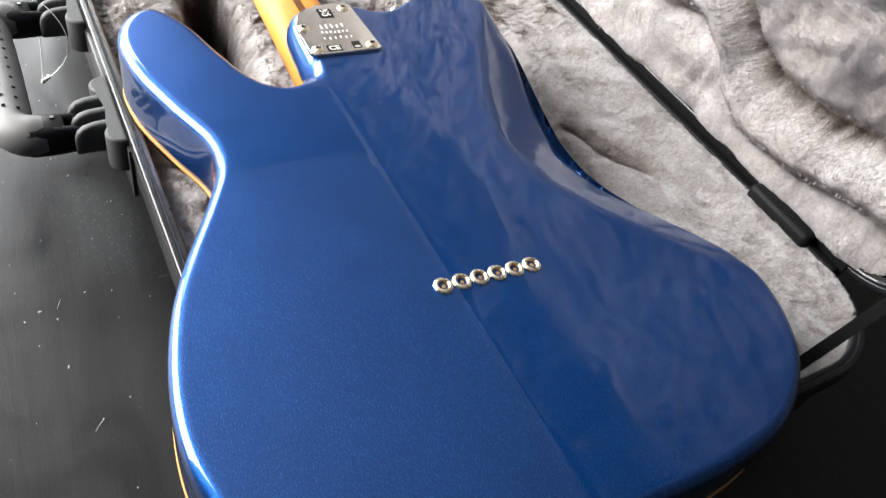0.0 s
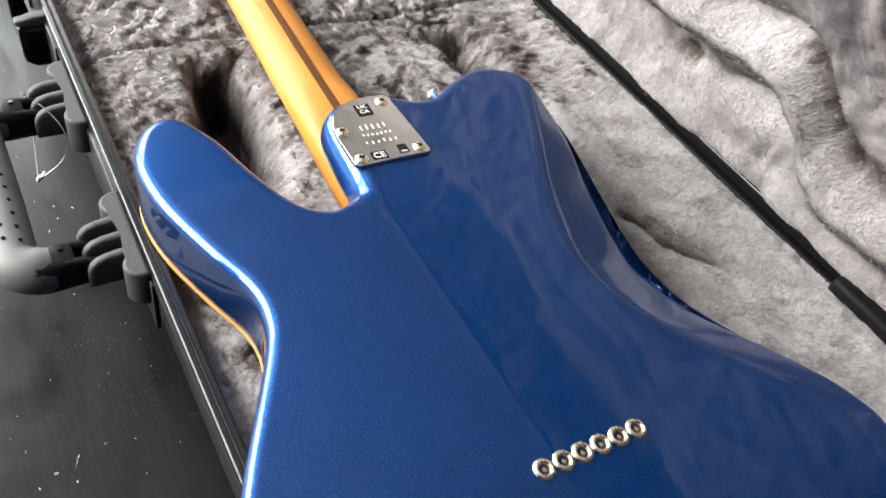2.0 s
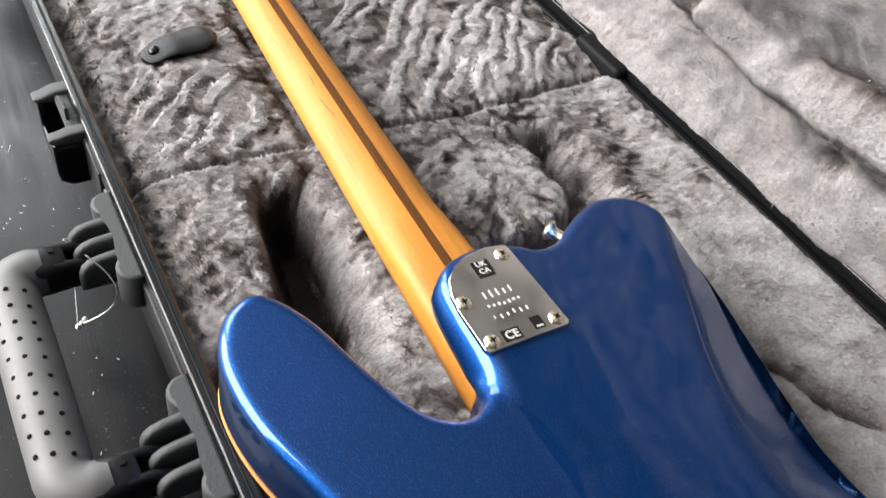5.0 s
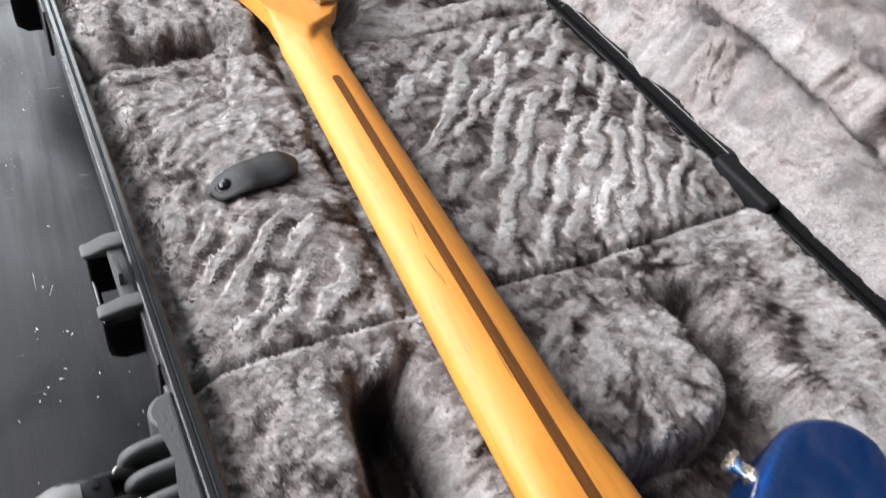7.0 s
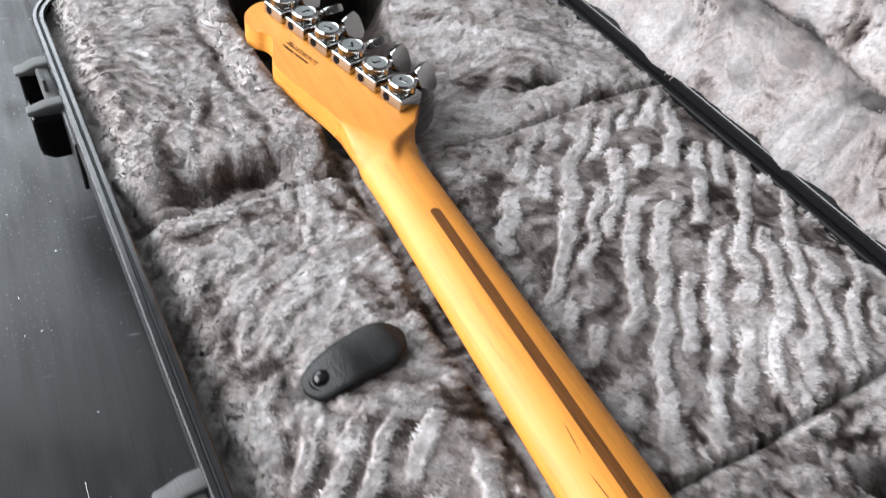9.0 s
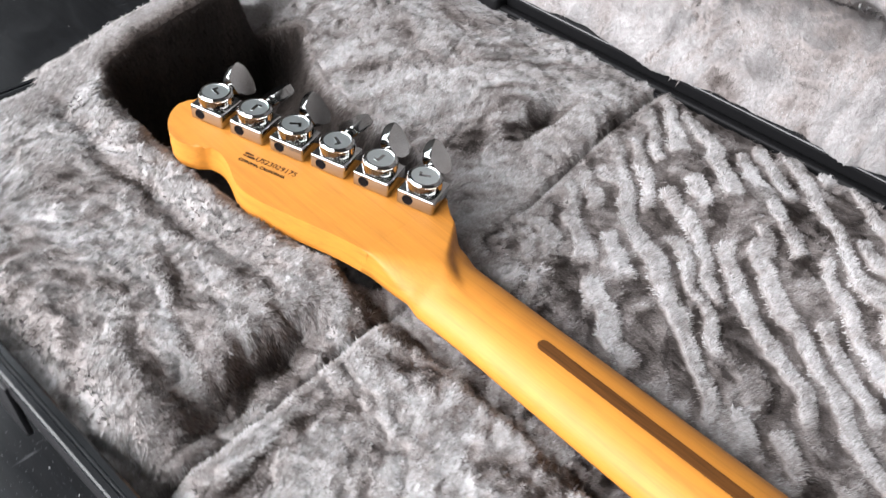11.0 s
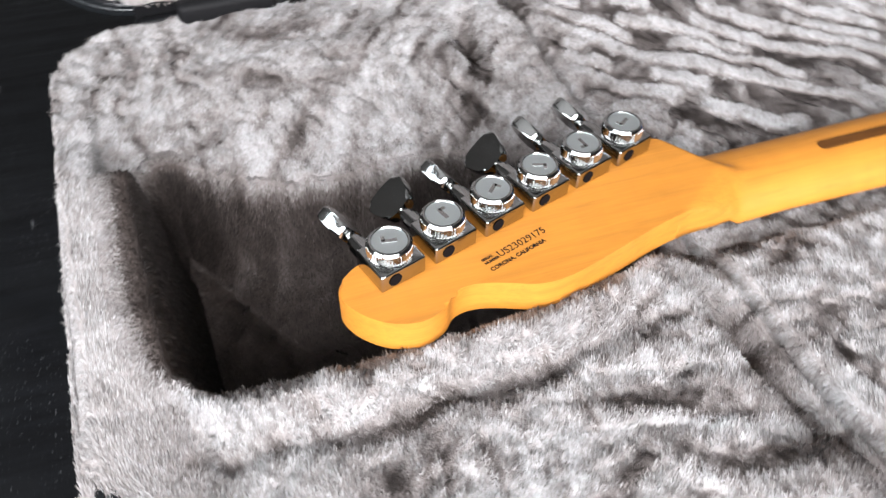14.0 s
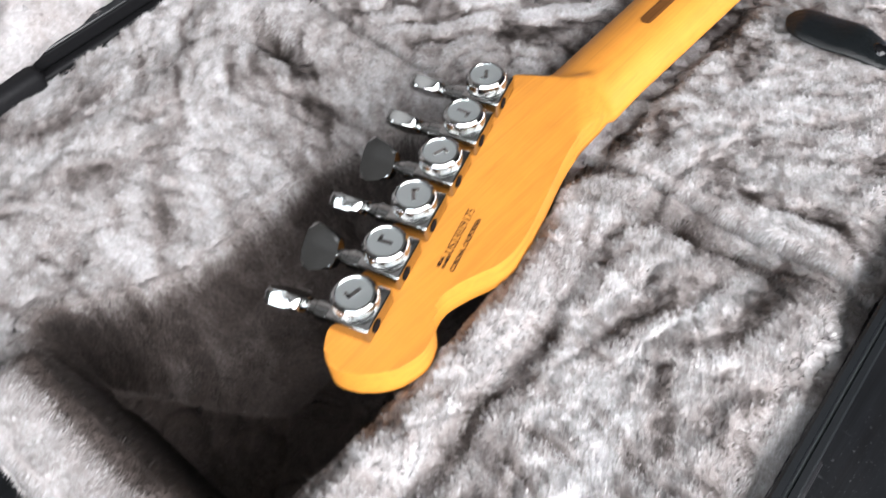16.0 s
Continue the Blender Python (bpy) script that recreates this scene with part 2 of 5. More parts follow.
set_in(GRIP, "Base Color", ramp(GRIP, noise_node(GRIP, 35, 4), (0.3, (0.085, 0.086, 0.085)), (0.7, (0.12, 0.12, 0.118))))
GLOSSBLACK = mat("gloss_black_plastic", (0.0025, 0.0025, 0.003), 0.20)
nodes_of(GLOSSBLACK)[2].inputs["Specular IOR Level"].default_value = 0.3
LEATHER = mat("black_leatherette", (0.0035, 0.0045, 0.005), 0.34)
nodes_of(LEATHER)[2].inputs["Specular IOR Level"].default_value = 0.24
bump(LEATHER, noise_node(LEATHER, 620, 3, 0.6, (2.6, 0.7, 1.0)), 0.7, 0.0007)
WEBBING = mat("black_webbing", (0.004, 0.004, 0.004), 0.9)
nodes_of(WEBBING)[2].inputs["Specular IOR Level"].default_value = 0.06
bump(WEBBING, noise_node(WEBBING, 900, 2), 0.6, 0.0006)
STRING = mat("white_plastic_thread", (0.72, 0.72, 0.70), 0.35)
DUST = mat("pale_lint", (0.42, 0.43, 0.43), 0.9)

WOOD = mat("black_stained_wood", (0.012, 0.012, 0.013), 0.30)
wg = noise_node(WOOD, 26, 6, 0.65, (7.0, 0.35, 1.0), distortion=0.4)
wf = noise_node(WOOD, 240, 4, 0.6, (6.0, 0.2, 1.0))
set_in(WOOD, "Base Color", mix(WOOD, ramp(WOOD, wg, (0.3, (0.0014, 0.0015, 0.0018)), (0.7, (0.0060, 0.0066, 0.0076))), ramp(WOOD, wf, (0.3, (0.6, 0.6, 0.6)), (0.7, (1.5, 1.5, 1.5))), 0.8, "MULTIPLY"))
film = nodes_of(WOOD)[2].inputs["Base Color"].links[0].from_socket
speck = mix(WOOD, ramp(WOOD, noise_node(WOOD, 700, 2, 0.5), (0.67, grey(0.0)), (0.73, grey(1.0))), ramp(WOOD, noise_node(WOOD, 7, 3), (0.45, grey(0.0)), (0.7, grey(1.0))), 1.0, "MULTIPLY")
scratch = mix(WOOD, ramp(WOOD, noise_node(WOOD, 120, 2, 0.5, (0.22, 2.0, 1.0), distortion=0.5), (0.71, grey(0.0)), (0.75, grey(0.5))), ramp(WOOD, noise_node(WOOD, 9, 3), (0.48, grey(0.0)), (0.6, grey(1.0))), 1.0, "MULTIPLY")
set_in(WOOD, "Base Color", mix(WOOD, film, (0.13, 0.135, 0.14), mix(WOOD, speck, scratch, 1.0, "ADD")))
set_in(WOOD, "Roughness", mix(WOOD, ramp(WOOD, wg, (0.25, grey(0.50)), (0.75, grey(0.32))), ramp(WOOD, noise_node(WOOD, 14, 4, 0.6, (1.0, 0.5, 1.0), distortion=1.5), (0.35, grey(0.75)), (0.65, grey(1.15))), 1.0, "MULTIPLY"))
nodes_of(WOOD)[2].inputs["Specular IOR Level"].default_value = 0.27
bump(WOOD, wf, 0.12, 0.0006)
bump(WOOD, wg, 0.10, 0.001)

PLASTER = mat("wall_paint", (0.085, 0.082, 0.078), 0.85)
bump(PLASTER, noise_node(PLASTER, 60, 4), 0.1, 0.002)
CEILING = mat("ceiling_paint", (0.27, 0.265, 0.26), 0.9)
bump(CEILING, noise_node(CEILING, 60, 4), 0.1, 0.002)
FLOORMAT = mat("floor_boards", (0.10, 0.07, 0.05), 0.5)
set_in(FLOORMAT, "Base Color", ramp(FLOORMAT, noise_node(FLOORMAT, 8, 5, 0.6, (6, 0.4, 1)), (0.3, (0.06, 0.04, 0.025)), (0.7, (0.12, 0.08, 0.05))))


def plush(name, attribute):
    """Two-tone pile: taupe at the root, silvery at the tip."""
    m = mat(name, (0.5, 0.47, 0.45), 0.70, 0.0, sheen_weight=0.25, sheen_roughness=0.4)
    nd, lk, p = nodes_of(m)
    big = noise_node(m, 22, 4, 0.6, distortion=1.2)
    small = noise_node(m, 160, 3, 0.6)
    tone = ramp(m, big, (0.30, (0.222, 0.208, 0.201)), (0.50, (0.276, 0.263, 0.257)), (0.70, (0.325, 0.315, 0.310)))
    tone = mix(m, tone, ramp(m, small, (0.3, (0.88, 0.865, 0.86)), (0.65, (1.0, 1.0, 1.0))), 0.8, "MULTIPLY")
    # fine speckle in the colour imitates highlights on tiny clumps
    tone = mix(m, tone, ramp(m, noise_node(m, 420, 3, 0.65, distortion=0.8), (0.36, (0.66, 0.64, 0.63)), (0.50, (0.97, 0.97, 0.97)), (0.66, (1.26, 1.26, 1.27))), 0.55, "MULTIPLY")
    if attribute:
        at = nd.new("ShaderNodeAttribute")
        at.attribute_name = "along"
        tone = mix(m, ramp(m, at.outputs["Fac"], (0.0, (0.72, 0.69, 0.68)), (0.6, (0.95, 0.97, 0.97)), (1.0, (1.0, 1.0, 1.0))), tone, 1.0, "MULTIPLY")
    else:
        tone = mix(m, tone, (0.88, 0.865, 0.86), 1.0, "MULTIPLY")
        bump(m, noise_node(m, 900, 3, 0.7), 0.5, 0.0012)
    # tone by the nap's lean; hollows, dents and folds also carry painted shade
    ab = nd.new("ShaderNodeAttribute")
    ab.attribute_name = "brush_and_shade"
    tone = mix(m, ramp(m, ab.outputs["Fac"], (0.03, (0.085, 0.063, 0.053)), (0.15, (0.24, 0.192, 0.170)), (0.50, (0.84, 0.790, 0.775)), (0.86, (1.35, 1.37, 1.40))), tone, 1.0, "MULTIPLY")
    set_in(m, "Base Color", tone)
    set_in(m, "Sheen Tint", tone)
    return m


PILE = plush("silver_taupe_pile", True)
BACKING = plush("plush_backing", False)

# ---- the room round it ----
RX0, RX1, RY0, RY1 = -1.15, 2.4, -2.2, 2.1


def slab(name, x0, x1, y0, y1, z0, z1, material, label, category):
    ob = part(name, bm_box(x0, x1, y0, y1, z0, z1), material)
    return tagged(ob, label, category, kind="structure")


slab("floor", RX0 - 0.2, RX1 + 0.2, RY0 - 0.2, RY1 + 0.2, FLOOR_Z - 0.1, FLOOR_Z, FLOORMAT, "brown wooden floor boards of the room", "floor")
slab("ceiling", RX0 - 0.2, RX1 + 0.2, RY0 - 0.2, RY1 + 0.2, CEIL_Z, CEIL_Z + 0.1, CEILING, "plain grey painted ceiling of the room", "ceiling")
slab("wall_east", RX1, RX1 + 0.2, RY0, RY1, FLOOR_Z, CEIL_Z, PLASTER, "plain dark grey painted plaster wall", "wall")
slab("wall_south", RX0 - 0.2, RX1 + 0.2, RY0 - 0.2, RY0, FLOOR_Z, CEIL_Z, PLASTER, "plain dark grey painted plaster wall", "wall")


def wall_with_window(name, boxes):
    bm = bmesh.new()
    for x0, x1, y0, y1, z0, z1 in boxes:
        m = bmesh.ops.create_cube(bm, size=1)
        bmesh.ops.transform(bm, verts=m["verts"], matrix=Matrix.Translation(((x0 + x1) / 2, (y0 + y1) / 2, (z0 + z1) / 2)) @ Matrix.Diagonal((x1 - x0, y1 - y0, z1 - z0, 1)))
    tagged(part(name, bm, PLASTER), "dark grey plaster wall with a window opening", "wall", kind="structure")


wall_with_window("wall_west", [(RX0 - 0.2, RX0, y0, y1, z0, z1) for y0, y1, z0, z1 in (
    (RY0, WIN["y0"], FLOOR_Z, CEIL_Z), (WIN["y1"], RY1, FLOOR_Z, CEIL_Z), (WIN["y0"], WIN["y1"], FLOOR_Z, WIN["z0"]), (WIN["y0"], WIN["y1"], WIN["z1"], CEIL_Z))])
wall_with_window("wall_north", [(x0, x1, RY1, RY1 + 0.2, z0, z1) for x0, x1, z0, z1 in (
    (RX0 - 0.2, WIN_N["x0"], FLOOR_Z, CEIL_Z), (WIN_N["x1"], RX1 + 0.2, FLOOR_Z, CEIL_Z), (WIN_N["x0"], WIN_N["x1"], FLOOR_Z, WIN_N["z0"]), (WIN_N["x0"], WIN_N["x1"], WIN_N["z1"], CEIL_Z))])

# ---- the table ----
table = tagged(new("table"), "black-stained wooden table with a worn satin top", "table")
part("tabletop", bm_box(-0.80, 0.95, -0.75, 1.75, TABLE_Z - 0.03, TABLE_Z, 0.003), WOOD, table)
for lx in (-0.73, 0.88):
    for ly in (-0.68, 1.68):
        part("leg", bm_box(lx - 0.03, lx + 0.03, ly - 0.03, ly + 0.03, FLOOR_Z, TABLE_Z - 0.03, 0.003), WOOD, table)

# ---- the guitar ----
guitar = tagged(new("electric_guitar"), "metallic blue electric guitar lying face down in its plush-lined case", "guitar")
OUTLINE_MM = [
    (26, 258), (8, 263.5), (-12, 261), (-25, 253), (-32, 241), (-34, 205), (-37, 188), (-46, 177), (-58, 178), (-70, 189),
    (-82, 215), (-95, 250), (-111, 271), (-127, 268), (-137, 254), (-141, 234), (-137, 204), (-124, 167), (-112, 138), (-111, 116),
    (-119, 94), (-146, 42), (-158, 8), (-164, -28), (-162, -60), (-150, -92), (-125, -117), (-88, -131), (-40, -135), (20, -135),
    (64, -133), (102, -125), (132, -106), (151, -81), (160, -52), (158, -26), (147, 4), (119, 54), (112, 88), (116, 124),
    (132, 200), (133, 232), (126, 259), (112, 271), (92, 274), (70, 265), (50, 253), (36, 252.5),
]
BODY = catmull(np.array(OUTLINE_MM) / 1000.0, 6)
BODY_T, ROUND = 0.0445, 0.0066


def back_height(x, y, d):
    """The height of the body's back at a place d inside its outline: rounded edge, belly cut, sculpted heel."""
    x, y, d = np.asarray(x), np.asarray(y), np.clip(np.asarray(d), 0, None)
    q = np.clip(ROUND - d, 0, ROUND)
    z = -(ROUND - np.sqrt(np.clip(ROUND ** 2 - q ** 2, 0, None)))
    crease = np.interp(y, (-0.03, -0.015, 0.009, 0.036, 0.060, 0.080, 0.100, 0.117, 0.146, 0.167, 0.208, 0.250, 0.270), (0.142, 0.128, 0.106, 0.083, 0.070, 0.063, 0.0615, 0.0635, 0.073, 0.082, 0.103, 0.126, 0.134))
    edge = np.interp(y, (-0.02, 0.03, 0.06, 0.09, 0.13, 0.20, 0.26), (0.160, 0.133, 0.117, 0.112, 0.118, 0.133, 0.134))
    depth = np.interp(y, (-0.04, 0.0, 0.05, 0.10, 0.16, 0.22, 0.27), (0.001, 0.008, 0.016, 0.020, 0.019, 0.012, 0.002))
    s = (x - crease) / np.maximum(edge - crease, 0.006)
    s = np.clip(0.5 * (s + np.sqrt(s * s + 0.004)) - 0.006, 0, 1.15)
    z = z - depth * s * (x > 0.03)
    heel = np.clip((-0.0235 - x) / 0.010, 0, 1.0) ** 1.6 * sstep(0.170, 0.205, y) * sstep(-0.050, -0.038, x)
    return z - 0.011 * heel


def build_body():
    n = len(BODY)
    nxt, prv = np.roll(BODY, -1, 0), np.roll(BODY, 1, 0)
    tan = nxt - prv
    tan /= np.linalg.norm(tan, axis=1)[:, None]
    inward = np.stack([-tan[:, 1], tan[:, 0]], 1)
    pts = [BODY]
    for d in (0.0004, 0.0012, 0.0024, 0.0040, 0.0056, 0.0070, 0.0092, 0.0125):
        ring = BODY + inward * d
        dist = poly_dist(ring[:, 0], ring[:, 1], BODY)
        pts.append(ring[dist > 0.93 * d])
    gx, gy = np.meshgrid(np.arange(-0.17, 0.17, 0.0042), np.arange(-0.14, 0.28, 0.0042))
    gx = gx + 0.0021 * (np.arange(gx.shape[0]) % 2)[:, None]
    gd = poly_dist(gx, gy, BODY)
    keep = gd > 0.0150
    pts.append(np.stack([gx.ravel()[keep], gy.ravel()[keep]], 1))
    hx, hy = np.meshgrid(np.arange(-0.050, -0.014, 0.0016), np.arange(0.166, 0.258, 0.0022))
    hd = poly_dist(hx, hy, BODY) > 0.0135
    pts.append(np.stack([hx.ravel()[hd] + 0.0003, hy.ravel()[hd] + 0.0003], 1))
    flat = np.vstack(pts)
    v2, _, faces, *_ = delaunay_2d_cdt([Vector(p) for p in flat], [], [list(range(n))], 1, 1e-7)
    xy = np.array([(v.x, v.y) for v in v2])
    d = poly_dist(xy[:, 0], xy[:, 1], BODY)
    d[:n] = 0
    z = back_height(xy[:, 0], xy[:, 1], np.abs(d))
    verts = [(*p, h) for p, h in zip(xy, z)]
    base = len(verts)
    # beside the neck the heel's wall ends on the neck's back and leaves its flank bare
    tuck = sstep(0.186, 0.204, BODY[:, 1]) * sstep(0.264, 0.254, BODY[:, 1]) * (np.abs(BODY[:, 0] + 0.026) < 0.013)
    for zz, over in ((-0.0150, -0.0300), (-0.0290, -0.0225), (-BODY_T + 0.0062, -0.0200), (-BODY_T + 0.0032, -0.0200)):
        verts += [(q + (max(q, over) - q) * k, h, zz) for (q, h), k in zip(BODY, tuck)]
    faces = [tuple(f) for f in faces]
    for i in range(n):
        j = (i + 1) % n
        faces.append((i, j, base + j, base + i))
        for k in range(3):
            faces.append((base + k * n + i, base + k * n + j, base + (k + 1) * n + j, base + (k + 1) * n + i))
    faces.append(tuple(range(base + 3 * n, base + 4 * n)))
    mesh_of("body", verts, faces, PAINT, guitar, label="glossy metallic blue body with belly cut and sculpted heel")
    # amber edge of the top
    hide = (sstep(0.028, 0.036, BODY[:, 0]) * sstep(0.100, 0.090, BODY[:, 0]) * (BODY[:, 1] > 0.24))[:, None]
    outer, inner = BODY - inward * (0.0004 - 0.0030 * hide), BODY + inward * 0.0036
    verts, faces = [], []
    for z0, ring in ((-BODY_T + 0.0034, BODY + inward * 0.0002), (-BODY_T + 0.0028, outer), (-BODY_T + 0.0006, outer), (-BODY_T, inner)):
        verts += [(q + (max(q, -0.0195) - q) * k, h, z0) for (q, h), k in zip(ring, tuck)]
    for k in range(3):
        for i in range(n):
            j = (i + 1) % n
            faces.append((k * n + i, k * n + j, (k + 1) * n + j, (k + 1) * n + i))
    faces.append(tuple(range(3 * n, 4 * n)))
    mesh_of("top_edge", verts, faces, EDGE, guitar, label="amber edge line round the guitar's top")


build_body()

# neck: a loft of rounded sections, its playing side down
NECK_Y0, NUT_Y = 0.186, 0.664


def neck_half(y):
    return float(np.interp(y, (NECK_Y0, 0.30, NUT_Y), (0.0272, 0.0254, 0.0197)))


def neck_section(y):
    """Half widths left and right, side height, back height and squareness of the neck at y."""
    w = neck_half(min(y, 0.64))
    back = float(np.interp(y, (0.19, 0.28, 0.32, 0.45, 0.62, NUT_Y), (-0.0285, -0.0285, -0.0295, -0.0305, -0.0325, -0.0325)))
    square = float(np.interp(y, (0.26, 0.33), (5.0, 2.1)))
    if y <= 0.64:
        return w, w, -0.0475, back, square
    right = float(np.interp(y, (0.640, 0.660, 0.668, 0.675, 0.682, 0.690, 0.697, 0.7005), (w, 0.0196, 0.0198, 0.0204, 0.0222, 0.0262, 0.0316, 0.0321)))
    left = float(np.interp(y, (0.640, 0.668, 0.680, 0.694, 0.7005), (w, 0.0208, 0.0220, 0.0224, 0.0235)))
    low = -0.0475 + 0.004 * float(sstep(0.664, 0.672, y))
    return left, right, low, back, 2.1 + 3.0 * float(sstep(0.66, 0.70, y))


def head_lift(x, y):
    """How far the neck has risen into the head's flat back: a pointed end, abrupt on the tuner side, easy on the other."""
    dr = (x - 0.004) * -0.542 + (y - 0.670) * 0.84
    dl = (x - 0.004) * 0.805 + (y - 0.670) * 0.593
    wide = 0.020 * float(sstep(0.008, -0.012, x))
    return float(sstep(-0.0030 - wide, 0.0022, dr) * sstep(-0.019, -0.003, dl))


HEAD_BACK, HEAD_FRONT = -0.0280, -0.0435


def build_neck():
    ys = np.concatenate([np.linspace(NECK_Y0, 0.34, 18), np.linspace(0.35, 0.636, 22), np.linspace(0.640, 0.7005, 56)])
    k = 56
    verts, faces = [], []
    for y in ys:
        left, right, side, back, sq = neck_section(y)
        for i in range(k + 1):
            a = math.pi * i / k
            c, q = math.cos(a), math.sin(a)
            x = (right if c > 0 else left) * math.copysign(abs(c) ** (2 / sq), c)
            z = side + (back - side) * abs(q) ** (2 / sq)
            if y > 0.641:
                z += (HEAD_BACK - 0.00005 - z) * head_lift(x, y) * float(sstep(0.0, 0.35, q))
            verts.append((x, y, z))
    for r in range(len(ys) - 1):
        for i in range(k):
            a = r * (k + 1) + i
            faces.append((a, a + 1, a + k + 2, a + k + 1))
        a = r * (k + 1)
        faces.append((a, a + k + 1, a + 2 * k + 1, a + k))
    faces.append(tuple(range(k + 1)))
    faces.append(tuple(range((len(ys) - 1) * (k + 1), len(ys) * (k + 1))))
    mesh_of("neck", verts, faces, MAPLE, guitar, label="amber-tinted satin maple neck")
    # fingerboard below it
    verts = []
    for y in (NECK_Y0, NUT_Y):
        w = neck_half(y)
        w -= 0.0024
        verts += [(-w, y, -0.0475), (-w * 0.985, y, -0.0505), (-w * 0.5, y, -0.0530), (w * 0.5, y, -0.0530), (w * 0.985, y, -0.0505), (w, y, -0.0475)]
    faces = [(i, (i + 1) % 6, 6 + (i + 1) % 6, 6 + i) for i in range(6)] + [tuple(range(6)), tuple(range(6, 12))]
    mesh_of("fingerboard", verts, faces, MAPLE, guitar, smooth=False)
    # walnut stripe let into the back
    rows = []
    for y in np.concatenate([np.linspace(0.262, 0.609, 50), np.linspace(0.6095, 0.6125, 12)]):
        w, _, _, back, sq = neck_section(y)
        h = 0.0031 * math.sqrt(max(0.0, 1 - max(0.0, (y - 0.6094) / 0.0031) ** 2))
        row = []
        for q in (-1, -0.5, 0, 0.5, 1):
            x = q * max(h, 0.0002)
            zz = -0.0475 + (back + 0.0475) * (1 - (abs(x) / w) ** sq) ** (1 / sq)
            row.append((x, y, zz + 0.00012))
        rows.append(row)
    verts = [p for r in rows for p in r]
    faces = [(r * 5 + i, r * 5 + i + 1, r * 5 + i + 6, r * 5 + i + 5) for r in range(len(rows) - 1) for i in range(4)]
    mesh_of("back_stripe", verts, faces, WALNUT, guitar, label="dark walnut stripe along the neck's back")


build_neck()


def grain_fleck(x, y, length, width, lean):
    """A thin dark mineral streak in the maple."""
    bm = bmesh.new()
    rows = []
    for k in range(9):
        f = k / 8 - 0.5
        xx, yy = x + lean * f * length, y + f * length
        w, _, _, back, sq = neck_section(yy)
        half = width * (1 - (2 * f) ** 2) / 2 + 0.00004
        rows.append([bm.verts.new((q, yy, -0.0475 + (back + 0.0475) * (1 - (abs(q) / w) ** sq) ** (1 / sq) + 0.00010)) for q in (xx - half, xx + half)])
    for a, b in zip(rows, rows[1:]):
        bm.faces.new((a[0], a[1], b[1], b[0]))
    part("grain_fleck", bm, WALNUT, guitar, "thin dark mineral streak in the maple", smooth=60)


for fx, fy, fl, fw, fs in ((-0.0087, 0.458, 0.016, 0.0004, 0.10), (-0.0102, 0.4305, 0.022, 0.0004, -0.06), (-0.0088, 0.421, 0.010, 0.0003, 0.05), (-0.0040, 0.3605, 0.020, 0.0003, 0.0)):
    grain_fleck(fx, fy, fl, fw, fs)

# headstock
HEAD_MM = [
    (21.2, 660), (23.5, 672), (27.5, 681), (31.5, 690), (32.5, 700), (30, 712), (18, 750), (4, 794), (-7, 829), (-12, 840), (-20, 846),
    (-31, 842), (-40, 832), (-43, 820), (-39.5, 810.5), (-34, 805), (-32.3, 797), (-34.6, 787), (-40, 772), (-39.5, 758), (-34, 738), (-26, 712),
    (-22.5, 694), (-22.5, 680), (-21.2, 668),
]
def build_head():
    ring = catmull(np.array(HEAD_MM) / 1000.0, 5)
    ring = np.array([p for p in ring if p[1] > 0.6965])
    start = int(np.argmax(ring[:, 0] * (ring[:, 1] < 0.705)))
    ring = np.roll(ring, -start, 0)
    bm = bm_prism([tuple(p) for p in ring], HEAD_FRONT, HEAD_BACK, 0.0015, 3)
    part("headstock", bm, MAPLE, guitar, "amber-tinted maple headstock", smooth=40)
    part("nut", bm_box(-0.0130, 0.0130, 0.6642, 0.6680, -0.0525, -0.0440, 0.0006), mat("bone_nut", (0.75, 0.71, 0.60), 0.4), guitar, "cream bone nut")


build_head()

# tuners
TUNER_DIR = Vector((-0.0372, 0.1181, 0)).normalized()
TUNER_OUT = Vector((TUNER_DIR.y, -TUNER_DIR.x, 0))


